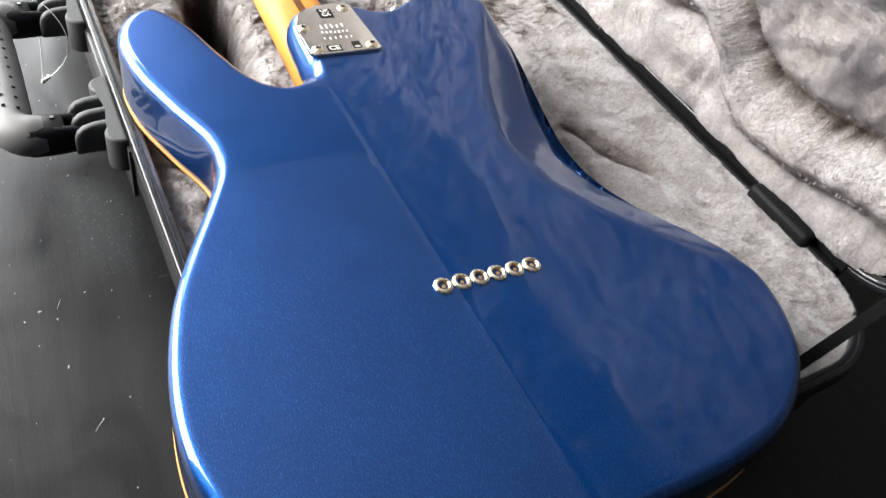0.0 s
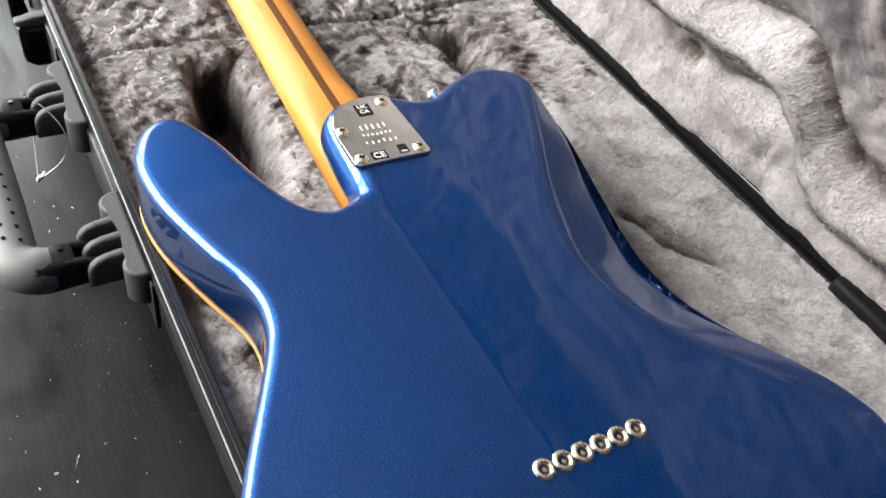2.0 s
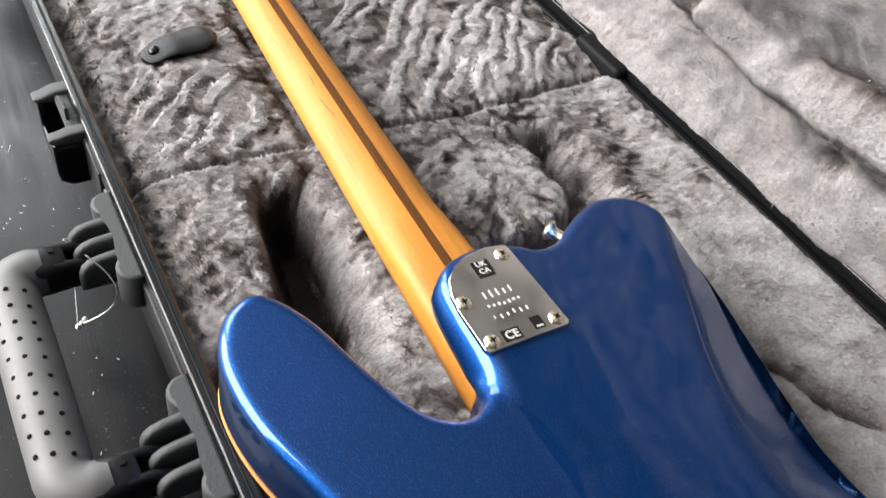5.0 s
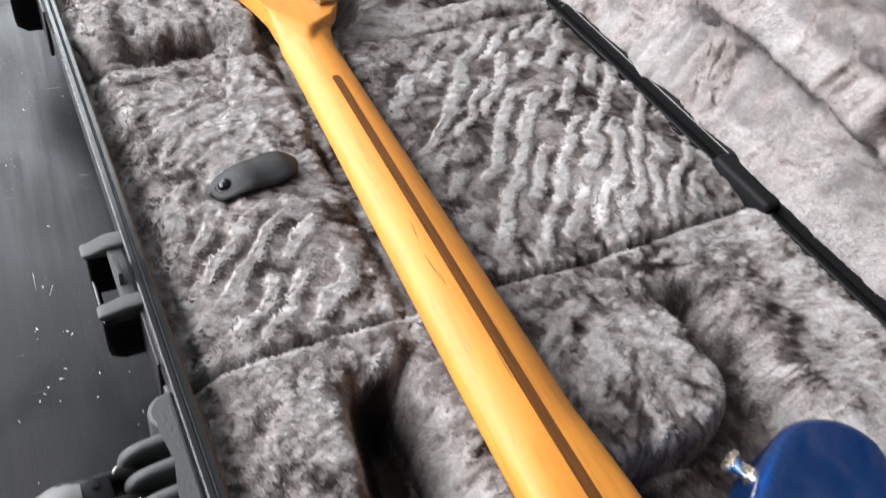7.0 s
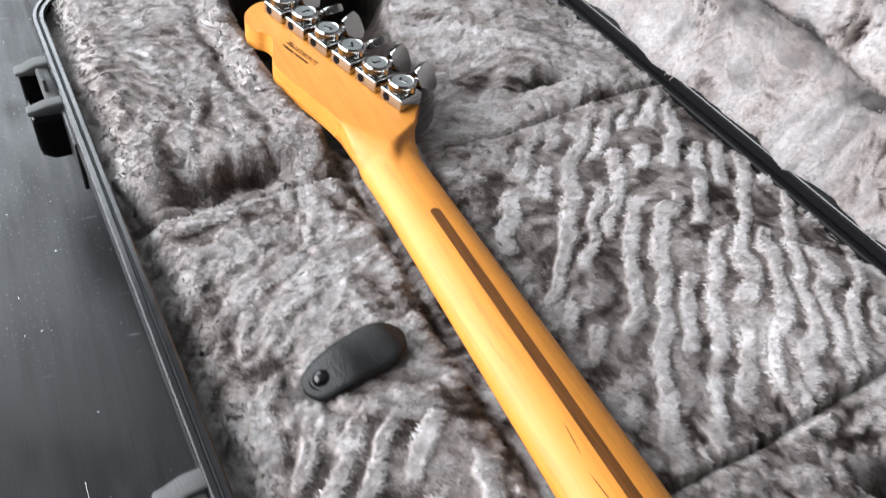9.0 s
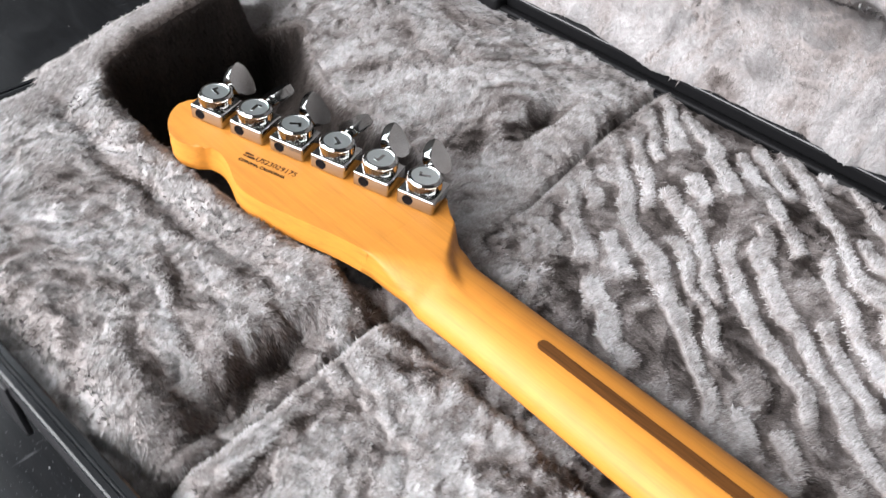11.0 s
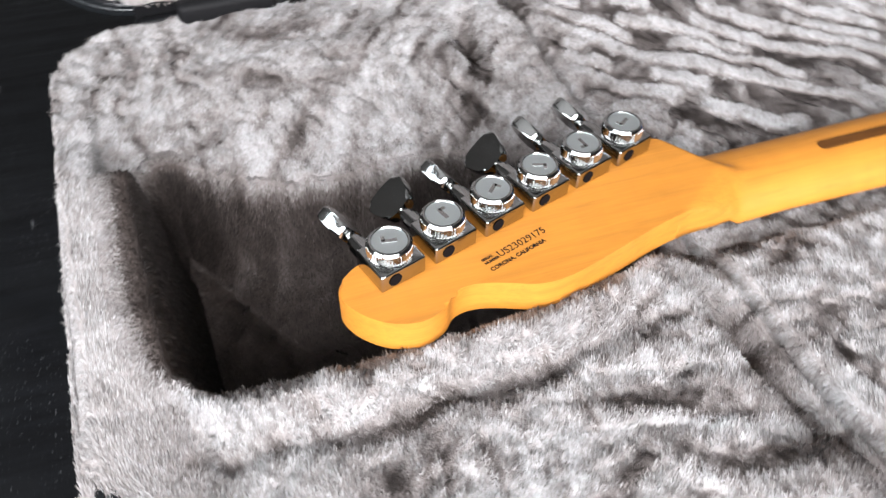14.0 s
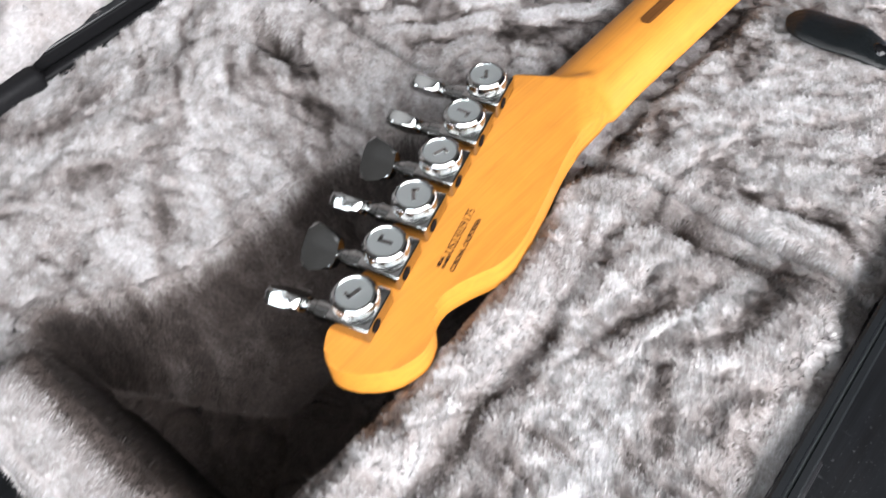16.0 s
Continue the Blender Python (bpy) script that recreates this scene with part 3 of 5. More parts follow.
def build_tuner(index, centre, turn):
    """One locking tuner: housing on the head's back, knurled cap over the post, worm shaft and button beyond the edge."""
    m = Matrix((
        (TUNER_OUT.x, TUNER_DIR.x, 0, centre[0]),
        (TUNER_OUT.y, TUNER_DIR.y, 0, centre[1]),
        (0, 0, 1, HEAD_BACK), (0, 0, 0, 1)))
    unit = part("tuner", bm_box(-0.0095, 0.0085, -0.0100, 0.0100, 0.0002, 0.0088, 0.0009, 3), TUNERCHROME, guitar, "chrome locking tuner housing", smooth=35)
    unit.matrix_basis = m
    b = bm_lathe([(0, 0.0150), (0.0066, 0.0150), (0.0068, 0.0152)], 40)
    part("cap_face", b, SATIN, unit, "satin grey cap face", smooth=35)
    prof = [(0.0068, 0.0151), (0.0071, 0.0154), (0.0078, 0.0153), (0.0086, 0.0143), (0.0086, 0.0139)]
    part("cap", bm_lathe(prof, 40), TUNERCHROME, unit, smooth=35)
    kn = bmesh.new()
    teeth = 44
    rows = []
    for zz, out, dip in ((0.0094, 0.0084, 0.0078), (0.0098, 0.0090, 0.0081), (0.0138, 0.0090, 0.0081), (0.0142, 0.0085, 0.0080)):
        rows.append([kn.verts.new(((out if k % 2 else dip) * math.cos(math.pi * k / teeth), (out if k % 2 else dip) * math.sin(math.pi * k / teeth), zz)) for k in range(teeth * 2)])
    for low, high in zip(rows, rows[1:]):
        for k in range(teeth * 2):
            j = (k + 1) % (teeth * 2)
            kn.faces.new((low[k], low[j], high[j], high[k]))
    kn.faces.new(rows[-1])
    kn.faces.new(rows[0][::-1])
    part("knurled_ring", kn, TUNERCHROME, unit)
    part("cap_base", bm_lathe([(0.0076, 0.0088), (0.0076, 0.0096), (0, 0.0096)], 32), TUNERCHROME, unit, smooth=35)
    # screw hole in the inboard face
    b = bm_lathe([(0, 0.0001), (0.0025, 0.0001), (0.0028, 0.0003)], 20, pose(-0.0095, 0.0040, 0.0046, 0, -90, 0))
    part("screw_hole", b, HOLE, unit)
    # shaft and button
    prof = [(0, 0), (0.0040, 0.0), (0.0040, 0.0055), (0.0031, 0.0062), (0.0031, 0.0085), (0.0022, 0.0092), (0.0022, 0.0135), (0, 0.0135)]
    part("shaft", bm_lathe(prof, 20, pose(0.0080, 0.0058, 0.0046, 0, 90, 0)), TUNERCHROME, unit, smooth=40)
    fan = [(-0.0060, -0.0042), (-0.0045, -0.0062), (0.0035, -0.0088), (0.0060, -0.0082), (0.0071, -0.0045), (0.0074, 0.0), (0.0071, 0.0045), (0.0060, 0.0082), (0.0035, 0.0088), (-0.0045, 0.0062), (-0.0060, 0.0042), (-0.0064, 0.0)]
    b = bm_prism([tuple(q) for q in catmull(np.array(fan) * 1.08, 3)], -0.0028, 0.0028, 0.0)
    edges = [e for e in b.edges if abs(e.verts[0].co.z - e.verts[1].co.z) < 1e-6]
    bmesh.ops.bevel(b, geom=edges, offset=0.0013, segments=3, profile=0.5, affect="EDGES")
    bmesh.ops.transform(b, verts=b.verts, matrix=Matrix.Translation((0.0255, 0.0058, 0.0046)) @ pose(0, 0, 0, turn, 0, 0))
    part("button", b, TUNERCHROME, unit, smooth=40)
    # a worn mark on the cap
    b = bm_box(-0.0008, 0.0008, -0.0030, 0.0030, 0.01502, 0.01512)
    bm2 = bm_box(0.0, 0.0026, 0.0016, 0.0030, 0.01502, 0.01512)
    bm2.to_mesh(tmp := bpy.data.meshes.new("tmp"))
    bm2.free()
    b.from_mesh(tmp)
    bpy.data.meshes.remove(tmp)
    bmesh.ops.rotate(b, verts=b.verts, cent=(0, 0, 0), matrix=Matrix.Rotation(radians(index * 63 + 20), 3, "Z"))
    part("cap_mark", b, TUNERCHROME, unit)


for i in range(6):
    f = i / 5
    build_tuner(i, (0.0228 * (1 - f) - 0.0144 * f, 0.7063 * (1 - f) + 0.8240 * f), (55, 58, -38, 52, -37, 55)[i])


def text_on(name, words, size, m, material, parent, extrude=0.00005, align="LEFT", spacing=1.0, shear=0.0, bold=0.0):
    """Words in the built-in font, turned into a mesh."""
    cu = bpy.data.curves.new(name, "FONT")
    cu.body, cu.size, cu.extrude, cu.align_x, cu.space_character, cu.shear, cu.offset = words, size, extrude, align, spacing, shear, bold
    cu.resolution_u = 3
    tmp = bpy.data.objects.new(name, cu)
    scene.collection.objects.link(tmp)
    bpy.context.view_layer.update()
    me = bpy.data.meshes.new_from_object(tmp)
    bpy.data.objects.remove(tmp)
    bpy.data.curves.remove(cu)
    me.transform(m)
    me.materials.clear()
    me.materials.append(material)
    ob = new(name, me)
    ob.parent = parent
    return ob


# serial print on the head's back: reads from the head's tip towards the nut
down = math.degrees(math.atan2(-TUNER_DIR.y, -TUNER_DIR.x))
TXT = pose(-0.0259, 0.7883, HEAD_BACK + 0.00012, 0, 0, down)
head_print = tagged(new("serial_print"), "black serial number and place printed on the maple")
head_print.parent = guitar
text_on("serial_number", "US23029175", 0.0047, TXT @ pose(0.0072, 0.0012, 0), INK, head_print, spacing=1.0)
text_on("small_heading", "SERIAL", 0.0018, TXT @ pose(0.0, 0.0032, 0), INK, head_print, bold=0.00006)
text_on("small_heading", "NUMBER", 0.0018, TXT @ pose(0.0, 0.0012, 0), INK, head_print, bold=0.00006)
text_on("place_line", "CORONA, CALIFORNIA", 0.0026, TXT @ pose(0.0, -0.0028, 0), INK, head_print, bold=0.00008)

# string ferrules
for i in range(6):
    x = -0.0263 + 0.01052 * i
    f = part("string_ferrule", bm_lathe([(0.0026, 0.0002), (0.0027, 0.0009), (0.0034, 0.0015), (0.0045, 0.0013), (0.0051, 0.0006), (0.0051, -0.0002)], 32), NICKEL, guitar, "small nickel string ferrule", smooth=40)
    f.location = (x, 0, 0)
    part("bore", bm_lathe([(0.0027, 0.0010), (0.0024, -0.0005), (0.0014, -0.0015), (0, -0.0016)], 20), BRASS, f, smooth=40)
    part("string_ball", bm_lathe([(0, 0.0004), (0.0011, 0.0001), (0.0015, -0.0008), (0.0012, -0.0015)], 14, pose(0.0003, -0.0002, 0)), BRASS, f, smooth=40)

# neck plate
PLATE_MM = [(-28.6, 201.5), (-26.6, 199.6), (19.6, 200.4), (21.6, 202.4), (17.6, 255), (15.6, 257.4), (5, 258.6), (-7, 257), (-17, 252.5), (-24.5, 245), (-28, 236), (-29, 226)]
plate_ring = [tuple(p) for p in np.array(PLATE_MM) / 1000.0]
plate = part("neck_plate", bm_prism(plate_ring, 0.0001, 0.0022, 0.0006, 2), CHROME, guitar, "polished chrome neck plate with certification marks", smooth=35)
PT = 0.00235
for sx, sy in ((-0.0228, 0.2045), (0.0156, 0.2056), (0.0112, 0.2510), (-0.0245, 0.2295)):
    s = part("plate_screw", bm_lathe([(0, 0.0017), (0.0016, 0.0016), (0.0032, 0.0011), (0.0041, 0.0002), (0.0041, -0.0002)], 28), NICKEL, plate, "domed cross-head screw", smooth=40)
    s.location = (sx, sy, PT)
    cross = bm_box(-0.0017, 0.0017, -0.0004, 0.0004, 0.0008, 0.00185)
    c2 = bm_box(-0.0004, 0.0004, -0.0017, 0.0017, 0.0008, 0.00186)
    c2.to_mesh(tmp := bpy.data.meshes.new("tmp"))
    c2.free()
    cross.from_mesh(tmp)
    bpy.data.meshes.remove(tmp)
    o = part("cross_slot", cross, HOLE, plate)
    o.matrix_basis = pose(sx, sy, PT, 0, 0, 30 + 900 * sx)


def mark(name, x, y, w, h, material, z=0.0):
    ob = part(name, bm_box(-w / 2, w / 2, -h / 2, h / 2, PT - 0.0001, PT + 0.00008 + z), material, plate)
    ob.location = (x, y, 0)
    return ob


mark("dark_mark", -0.0035, 0.2468, 0.0100, 0.0086, INK)
text_on("mark_letters", "UK\nCA", 0.0046, pose(-0.0035, 0.2474, PT + 0.0001, 0, 0, 0), ETCH, plate, align="CENTER", bold=0.00012)
mark("small_bar", -0.0035, 0.2412, 0.0096, 0.0016, INK)
mark("dark_mark", -0.0112, 0.2050, 0.0100, 0.0066, INK)
text_on("mark_letters", "CE", 0.0064, pose(-0.0112, 0.2028, PT + 0.0001, 0, 0, 0), ETCH, plate, align="CENTER", bold=0.00015)
mark("dark_mark", 0.0050, 0.2068, 0.0060, 0.0074, INK)
mark("pale_bar", 0.0050, 0.2045, 0.0038, 0.0010, ETCH, 0.0001)
rng = random.Random(5)
for row, (yy, n, h) in enumerate(((0.2300, 5, 0.0044), (0.2232, 7, 0.0020), (0.2165, 6, 0.0026))):
    for k in range(n):
        mark("etched_bar", -0.0045 + (k - (n - 1) / 2) * (0.0038 if row != 1 else 0.0029), yy + rng.uniform(-0.0004, 0.0004), 0.0008 if row != 1 else 0.0012, h * rng.uniform(0.6, 1.0), ETCH, -0.00002)

# strap buttons
def strap_button(m):
    prof = [(0, 0.0125), (0.0040, 0.0125), (0.0062, 0.0115), (0.0064, 0.0098), (0.0042, 0.0080), (0.0034, 0.0050), (0.0040, 0.0015), (0.0058, 0.0)]
    b = part("strap_button", bm_lathe(prof, 28), NICKEL, guitar, "nickel strap button", smooth=40)
    b.matrix_basis = m


strap_button(pose(0.0690, 0.2635, -0.018, -90, 0, 28))

# ---- the case ----
CASE = pose(0.0652, 0, 0, 0, 0, 2.4)
HALF, V0, V1 = 0.2015, -0.105, 0.944
RIM_Z = -0.0455
case = tagged(new("guitar_case"), "open black moulded guitar case with silver plush lining on the table", "case")
case.matrix_basis = CASE
CORNERS = (0.065, 0.065, 0.050, 0.050)
_c, _s = math.cos(radians(2.4)), math.sin(radians(2.4))


def to_case(x, y):
    x, y = np.asarray(x) - 0.0652, np.asarray(y)
    return x * _c + y * _s, -x * _s + y * _c


def to_world(u, v):
    return 0.0652 + u * _c - v * _s, u * _s + v * _c


def sweep_rim(name, path, profile, material, parent, label=""):
    """A closed profile (out, up) carried round a closed path."""
    p = np.array(path)
    tan = np.roll(p, -1, 0) - np.roll(p, 1, 0)
    tan /= np.linalg.norm(tan, axis=1)[:, None]
    out = np.stack([tan[:, 1], -tan[:, 0]], 1)
    n, k = len(p), len(profile)
    verts = [(p[i, 0] + out[i, 0] * o, p[i, 1] + out[i, 1] * o, h) for i in range(n) for o, h in profile]
    faces = [(i * k + a, i * k + (a + 1) % k, ((i + 1) % n) * k + (a + 1) % k, ((i + 1) % n) * k + a) for i in range(n) for a in range(k)]
    return mesh_of(name, verts, faces, material, parent, smooth=False, label=label)


def dense(path, step=0.012):
    out = []
    for a, b in zip(path, path[1:] + path[:1]):
        d = math.dist(a, b)
        if d < 1e-6:
            continue
        m = max(1, int(d / step))
        out += [(a[0] + (b[0] - a[0]) * k / m, a[1] + (b[1] - a[1]) * k / m) for k in range(m)]
    return out


def tray(parent, u0, u1, corners, depth, prefix):
    """A moulded half of the case, open upwards, with its rim."""
    path = dense(rounded_rect(u0, u1, V0, V1, corners, 10))
    z = RIM_Z
    wall = [(-0.0035, z - 0.004), (0.0, z - 0.005), (0.0005, z - 0.012), (-0.004, z - 0.016), (-0.006, z - depth + 0.012), (-0.016, z - depth + 0.001), (-0.026, z - depth),
            (-0.026, z - depth + 0.003), (-0.017, z - depth + 0.004), (-0.009, z - depth + 0.014), (-0.007, z - 0.016), (-0.004, z - 0.012)]
    sweep_rim(prefix + "shell_wall", path, wall, SHELL, parent, "black moulded plastic side wall")
    inner = np.array(path)
    cu, cv = (u0 + u1) / 2, (V0 + V1) / 2
    verts = [(cu + (p[0] - cu) * 0.90, cv + (p[1] - cv) * 0.96, z - depth + 0.0005) for p in inner] + [(cu + (p[0] - cu) * 0.90, cv + (p[1] - cv) * 0.96, z - depth + 0.0035) for p in inner]
    n = len(inner)
    faces = [tuple(range(n))[::-1], tuple(range(n, 2 * n))] + [(i, (i + 1) % n, n + (i + 1) % n, n + i) for i in range(n)]
    mesh_of(prefix + "shell_floor", verts, faces, SHELL, parent, smooth=False)
    rim = [(-0.0085, z - 0.006), (-0.0085, z - 0.0012), (-0.0075, z - 0.0004), (-0.0052, z - 0.0004), (-0.0048, z - 0.0022), (-0.0036, z - 0.0022), (-0.0032, z), (-0.0010, z), (-0.0002, z - 0.0008), (0.0, z - 0.0055)]
    sweep_rim(prefix + "rim", path, rim, RIM, parent, "glossy black extruded rim")
    sweep_rim(prefix + "gasket", path, [(-0.0049, z - 0.0024), (-0.0049, z - 0.0012), (-0.0042, z - 0.0007), (-0.0035, z - 0.0012), (-0.0035, z - 0.0024)], GASKET, parent, "grey bead in the rim's groove")
    return path


base_path = tray(case, -HALF, HALF, CORNERS, -(TABLE_Z - RIM_Z) - 0.004, "base_")

# feet-like ribs keep the base on the table
for fu in (-0.13, 0.13):
    part("base_rib", bm_box(fu - 0.012, fu + 0.012, -0.03, 0.85, TABLE_Z, TABLE_Z + 0.0052, 0.0015), SHELL, case)

# ---- the plush lining ----
CAVITY = catmull(np.array([
    (-0.096, 0.10), (-0.124, 0.05), (-0.140, 0.0), (-0.140, -0.05), (-0.10, -0.080), (0.03, -0.084), (0.15, -0.075), (0.200, -0.045), (0.205, 0.0), (0.175, 0.05),
    (0.155, 0.11), (0.165, 0.18), (0.180, 0.26), (0.183, 0.34), (0.165, 0.392), (0.11, 0.402), (0.0, 0.402), (-0.05, 0.396), (-0.078, 0.385), (-0.086, 0.34), (-0.10, 0.30),
    (-0.130, 0.285), (-0.145, 0.25), (-0.132, 0.19), (-0.106, 0.14)]), 3)
BLOCK = catmull(np.array([(-0.040, 0.43), (-0.044, 0.36), (-0.046, 0.30), (-0.050, 0.24), (-0.052, 0.19), (0.0, 0.18), (0.035, 0.24), (0.045, 0.298), (0.095, 0.296), (0.132, 0.320), (0.142, 0.360), (0.130, 0.400), (0.12, 0.43), (0.04, 0.44)]), 3)
HEADCAV = catmull(np.array([(-0.031, 0.722), (-0.036, 0.755), (-0.040, 0.79), (-0.041, 0.84), (-0.040, 0.88), (-0.034, 0.908), (-0.012, 0.916), (0.04, 0.918), (0.085, 0.918), (0.104, 0.908), (0.098, 0.888), (0.082, 0.855), (0.079, 0.81), (0.079, 0.765), (0.066, 0.728), (0.045, 0.705), (0.02, 0.694), (-0.015, 0.698)]), 3)


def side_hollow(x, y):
    """A long dent in the bowl beside the body's waist; also masks its painted shade."""
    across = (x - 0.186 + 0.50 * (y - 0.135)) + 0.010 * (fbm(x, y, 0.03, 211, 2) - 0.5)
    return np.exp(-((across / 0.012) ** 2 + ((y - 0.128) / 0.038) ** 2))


def head_lip(x, y, hd):
    """A raised lip along the front edge of the head's hollow, and the groove behind it."""
    m = sstep(0.000, -0.020, x) * sstep(0.705, 0.740, y) * sstep(0.915, 0.90, y)
    w = hd + 0.006 * (fbm(x, y, 0.03, 221, 2) - 0.5)
    return m * np.exp(-((w + 0.010) / 0.007) ** 2), m * np.exp(-((w + 0.027) / 0.0055) ** 2)


def lining_height(u, v):
    """The height of the base's plush at a place in the case."""
    u, v = np.asarray(u, float), np.asarray(v, float)
    shape = u.shape
    u, v = u.ravel(), v.ravel()
    x, y = to_world(u, v)
    z = np.full(u.shape, -0.0535)
    z += 0.010 * sstep(0.690, 0.720, v) * sstep(-0.03, -0.09, u)
    z += 0.010 * sstep(0.06, 0.14, u) * sstep(0.40, 0.46, v) * sstep(0.72, 0.66, v)
    z += (-0.008 + 0.018 * sstep(0.065, 0.17, x)) * sstep(0.66, 0.72, v) * sstep(0.03, 0.06, x)
    z += 0.006 * (fbm(u, v, 0.06, 3, 2) - 0.5)
    z -= 0.009 * sstep(0.034, 0.020, np.abs(x)) * sstep(0.39, 0.43, y) * sstep(0.75, 0.68, y)
    hd = poly_dist(x, y, HEADCAV)
    steep = sstep(-0.10, 1.0, np.clip(hd / 0.013, -1, 1))
    slope = np.clip(hd / 0.060, 0, 1)
    slope = 0.80 * (1 - (1 - slope) ** 2.2) + 0.20 * sstep(-0.08, 0.25, hd / 0.060)
    side = sstep(0.02, 0.055, x) * sstep(0.918, 0.885, y)
    z = z + (-0.116 - z) * (steep * (1 - side) + np.minimum(slope, steep) * side)
    lip, groove = head_lip(x, y, hd)
    z = z + 0.005 * lip - 0.003 * groove - 0.010 * side_hollow(x, y)
    # padded end wall, higher than the rim, falling away towards the front side
    pad = sstep(0.902, 0.914, v) * sstep(V1 + 0.0060, V1 - 0.006, v) * sstep(0.082, 0.058, x)
    top = np.interp(x, (-0.10, -0.060, -0.044, -0.011, 0.055, 0.08), (-0.043, -0.041, -0.038, -0.027, -0.015, -0.016))
    z = z + (np.maximum(top, z) - z) * pad
    z = z + (np.maximum(z, -0.0435) - z) * sstep(V1 - 0.016, V1 - 0.010, v)
    wob = 0.012 * (fbm(x, y, 0.035, 201, 2) - 0.5)
    cd = poly_dist(x, y, CAVITY) + wob
    soft = np.where(x > 0.05, 0.034 + 0.026 * sstep(0.09, 0.13, x) * sstep(0.30, 0.24, y), 0.027)
    k = sstep(-0.10, 1.0, np.clip(cd / soft, -1, 1))
    floor_z = -0.108 + 0.022 * sstep(0.04, 0.08, x)
    z = z + (floor_z - z) * k
    bd = poly_dist(x, y, BLOCK) - wob
    kb = np.clip(bd / (0.017 + 0.006 * sstep(0.0, -0.03, x)) + 0.10, 0, 1)
    kb = np.sqrt(np.clip(1 - (1 - kb) ** 2.4, 0, 1))
    z = np.maximum(z, floor_z + (-0.0555 - floor_z) * kb - 1.0 * (bd < -0.004))
    # right-hand slope up to the hinge, and tucked edges
    z += 0.010 * sstep(0.155, 0.19, u) * sstep(0.42, 0.36, v)
    z -= 0.011 * (0.35 + 0.65 * sstep(0.32, 0.42, v)) * sstep(0.024, 0.001, HALF - 0.008 + u + 0.004 * (vnoise(u, v, 0.02, 231) - 0.5))
    z -= 0.008 * sstep(0.022, 0.004, V1 - v) * sstep(-0.045, -0.075, x)
    z = z + (-0.0440 + 0.0006 * streaks(u, v, 61, 0.006, 0.012) - z) * sstep(HALF - 0.030, HALF - 0.010, u)
    # seams
    for sv in (0.425, 0.684):
        wob = 0.0025 * (vnoise(u, v * 0, 0.05, 9) - 0.5)
        z -= 0.007 * np.exp(-((v - sv - wob) / 0.0028) ** 2) * (1 if sv < 0.5 else sstep(-0.02, -0.05, u) + sstep(0.03, 0.06, u))
    for du, dv, ru, rv, deep in ((-0.141, 0.692, 0.022, 0.010, 0.012), (-0.108, 0.699, 0.020, 0.008, 0.012), (-0.150, 0.716, 0.010, 0.012, 0.007)):
        z -= deep * np.exp(-(((u - du) / ru) ** 2 + ((v - dv + 0.006 * (vnoise(u, v, 0.012, 66) - 0.5)) / rv) ** 2))
    z -= 0.016 * np.exp(-(((v - 0.722) / 0.010) ** 2 + ((u - 0.125) / 0.028) ** 2))
    # brushed ridges on the flat panels
    z += 0.0017 * ridge(u, v) * panel_mask(u, v)
    q51 = streaks(u, v, 51, 0.013, 0.034)
    calm = (1 - 0.75 * sstep(0.11, 0.15, x) * sstep(0.40, 0.34, v)) * (1 - 0.7 * pad)
    z += calm * (1 - 0.45 * panel_mask(u, v)) * (0.0017 * q51 - 0.0012 * np.exp(-((q51 + 0.15) / 0.13) ** 2) + 0.0013 * streaks(u, v, 91, 0.0045, 0.014) + 0.0022 * (fbm(u, v, 0.011, 191, 2) - 0.5))
    z -= 0.007 * np.exp(-(((x + 0.098) / 0.013) ** 2 + ((y - 0.5395) / 0.012) ** 2))
    return z.reshape(shape)


def ridge(u, v):
    """Worm-like ridges of brushed pile, 0..1, that run slantwise over the panels."""
    x, y = to_world(np.asarray(u), np.asarray(v))
    w = 0.012 * (vnoise(u, v, 0.024, 21) - 0.5) + 0.0035 * (vnoise(u, v, 0.009, 22) - 0.5)
    a, b = 0.77 * x - 0.64 * y + w, 0.64 * x + 0.77 * y
    s = 0.5 + 0.5 * np.cos(2 * math.pi * a / 0.0158)
    row = np.floor(a / 0.0158 + 0.5)
    cut = vnoise(row * 1.37 + 0.5, b / 0.026 + row * 0.61, 1.0, 33)
    return sstep(0.44, 0.60, s) * sstep(0.28, 0.40, cut)


def nap_shade(gu, gv, ang, lean):
    """The sheet's normal, the nap's way along it, and the upper side of the fibres laid over by the nap."""
    nrm = np.stack([-gu, -gv, np.ones(len(gu))], 1)
    nrm /= np.linalg.norm(nrm, axis=1)[:, None]
    nap = np.stack([np.cos(ang), np.sin(ang), gu * np.cos(ang) + gv * np.sin(ang)], 1)
    nap /= np.linalg.norm(nap, axis=1)[:, None]
    shade = nrm - nap * (1.15 * np.sin(lean))[:, None]
    return nrm, nap, shade / np.linalg.norm(shade, axis=1)[:, None]


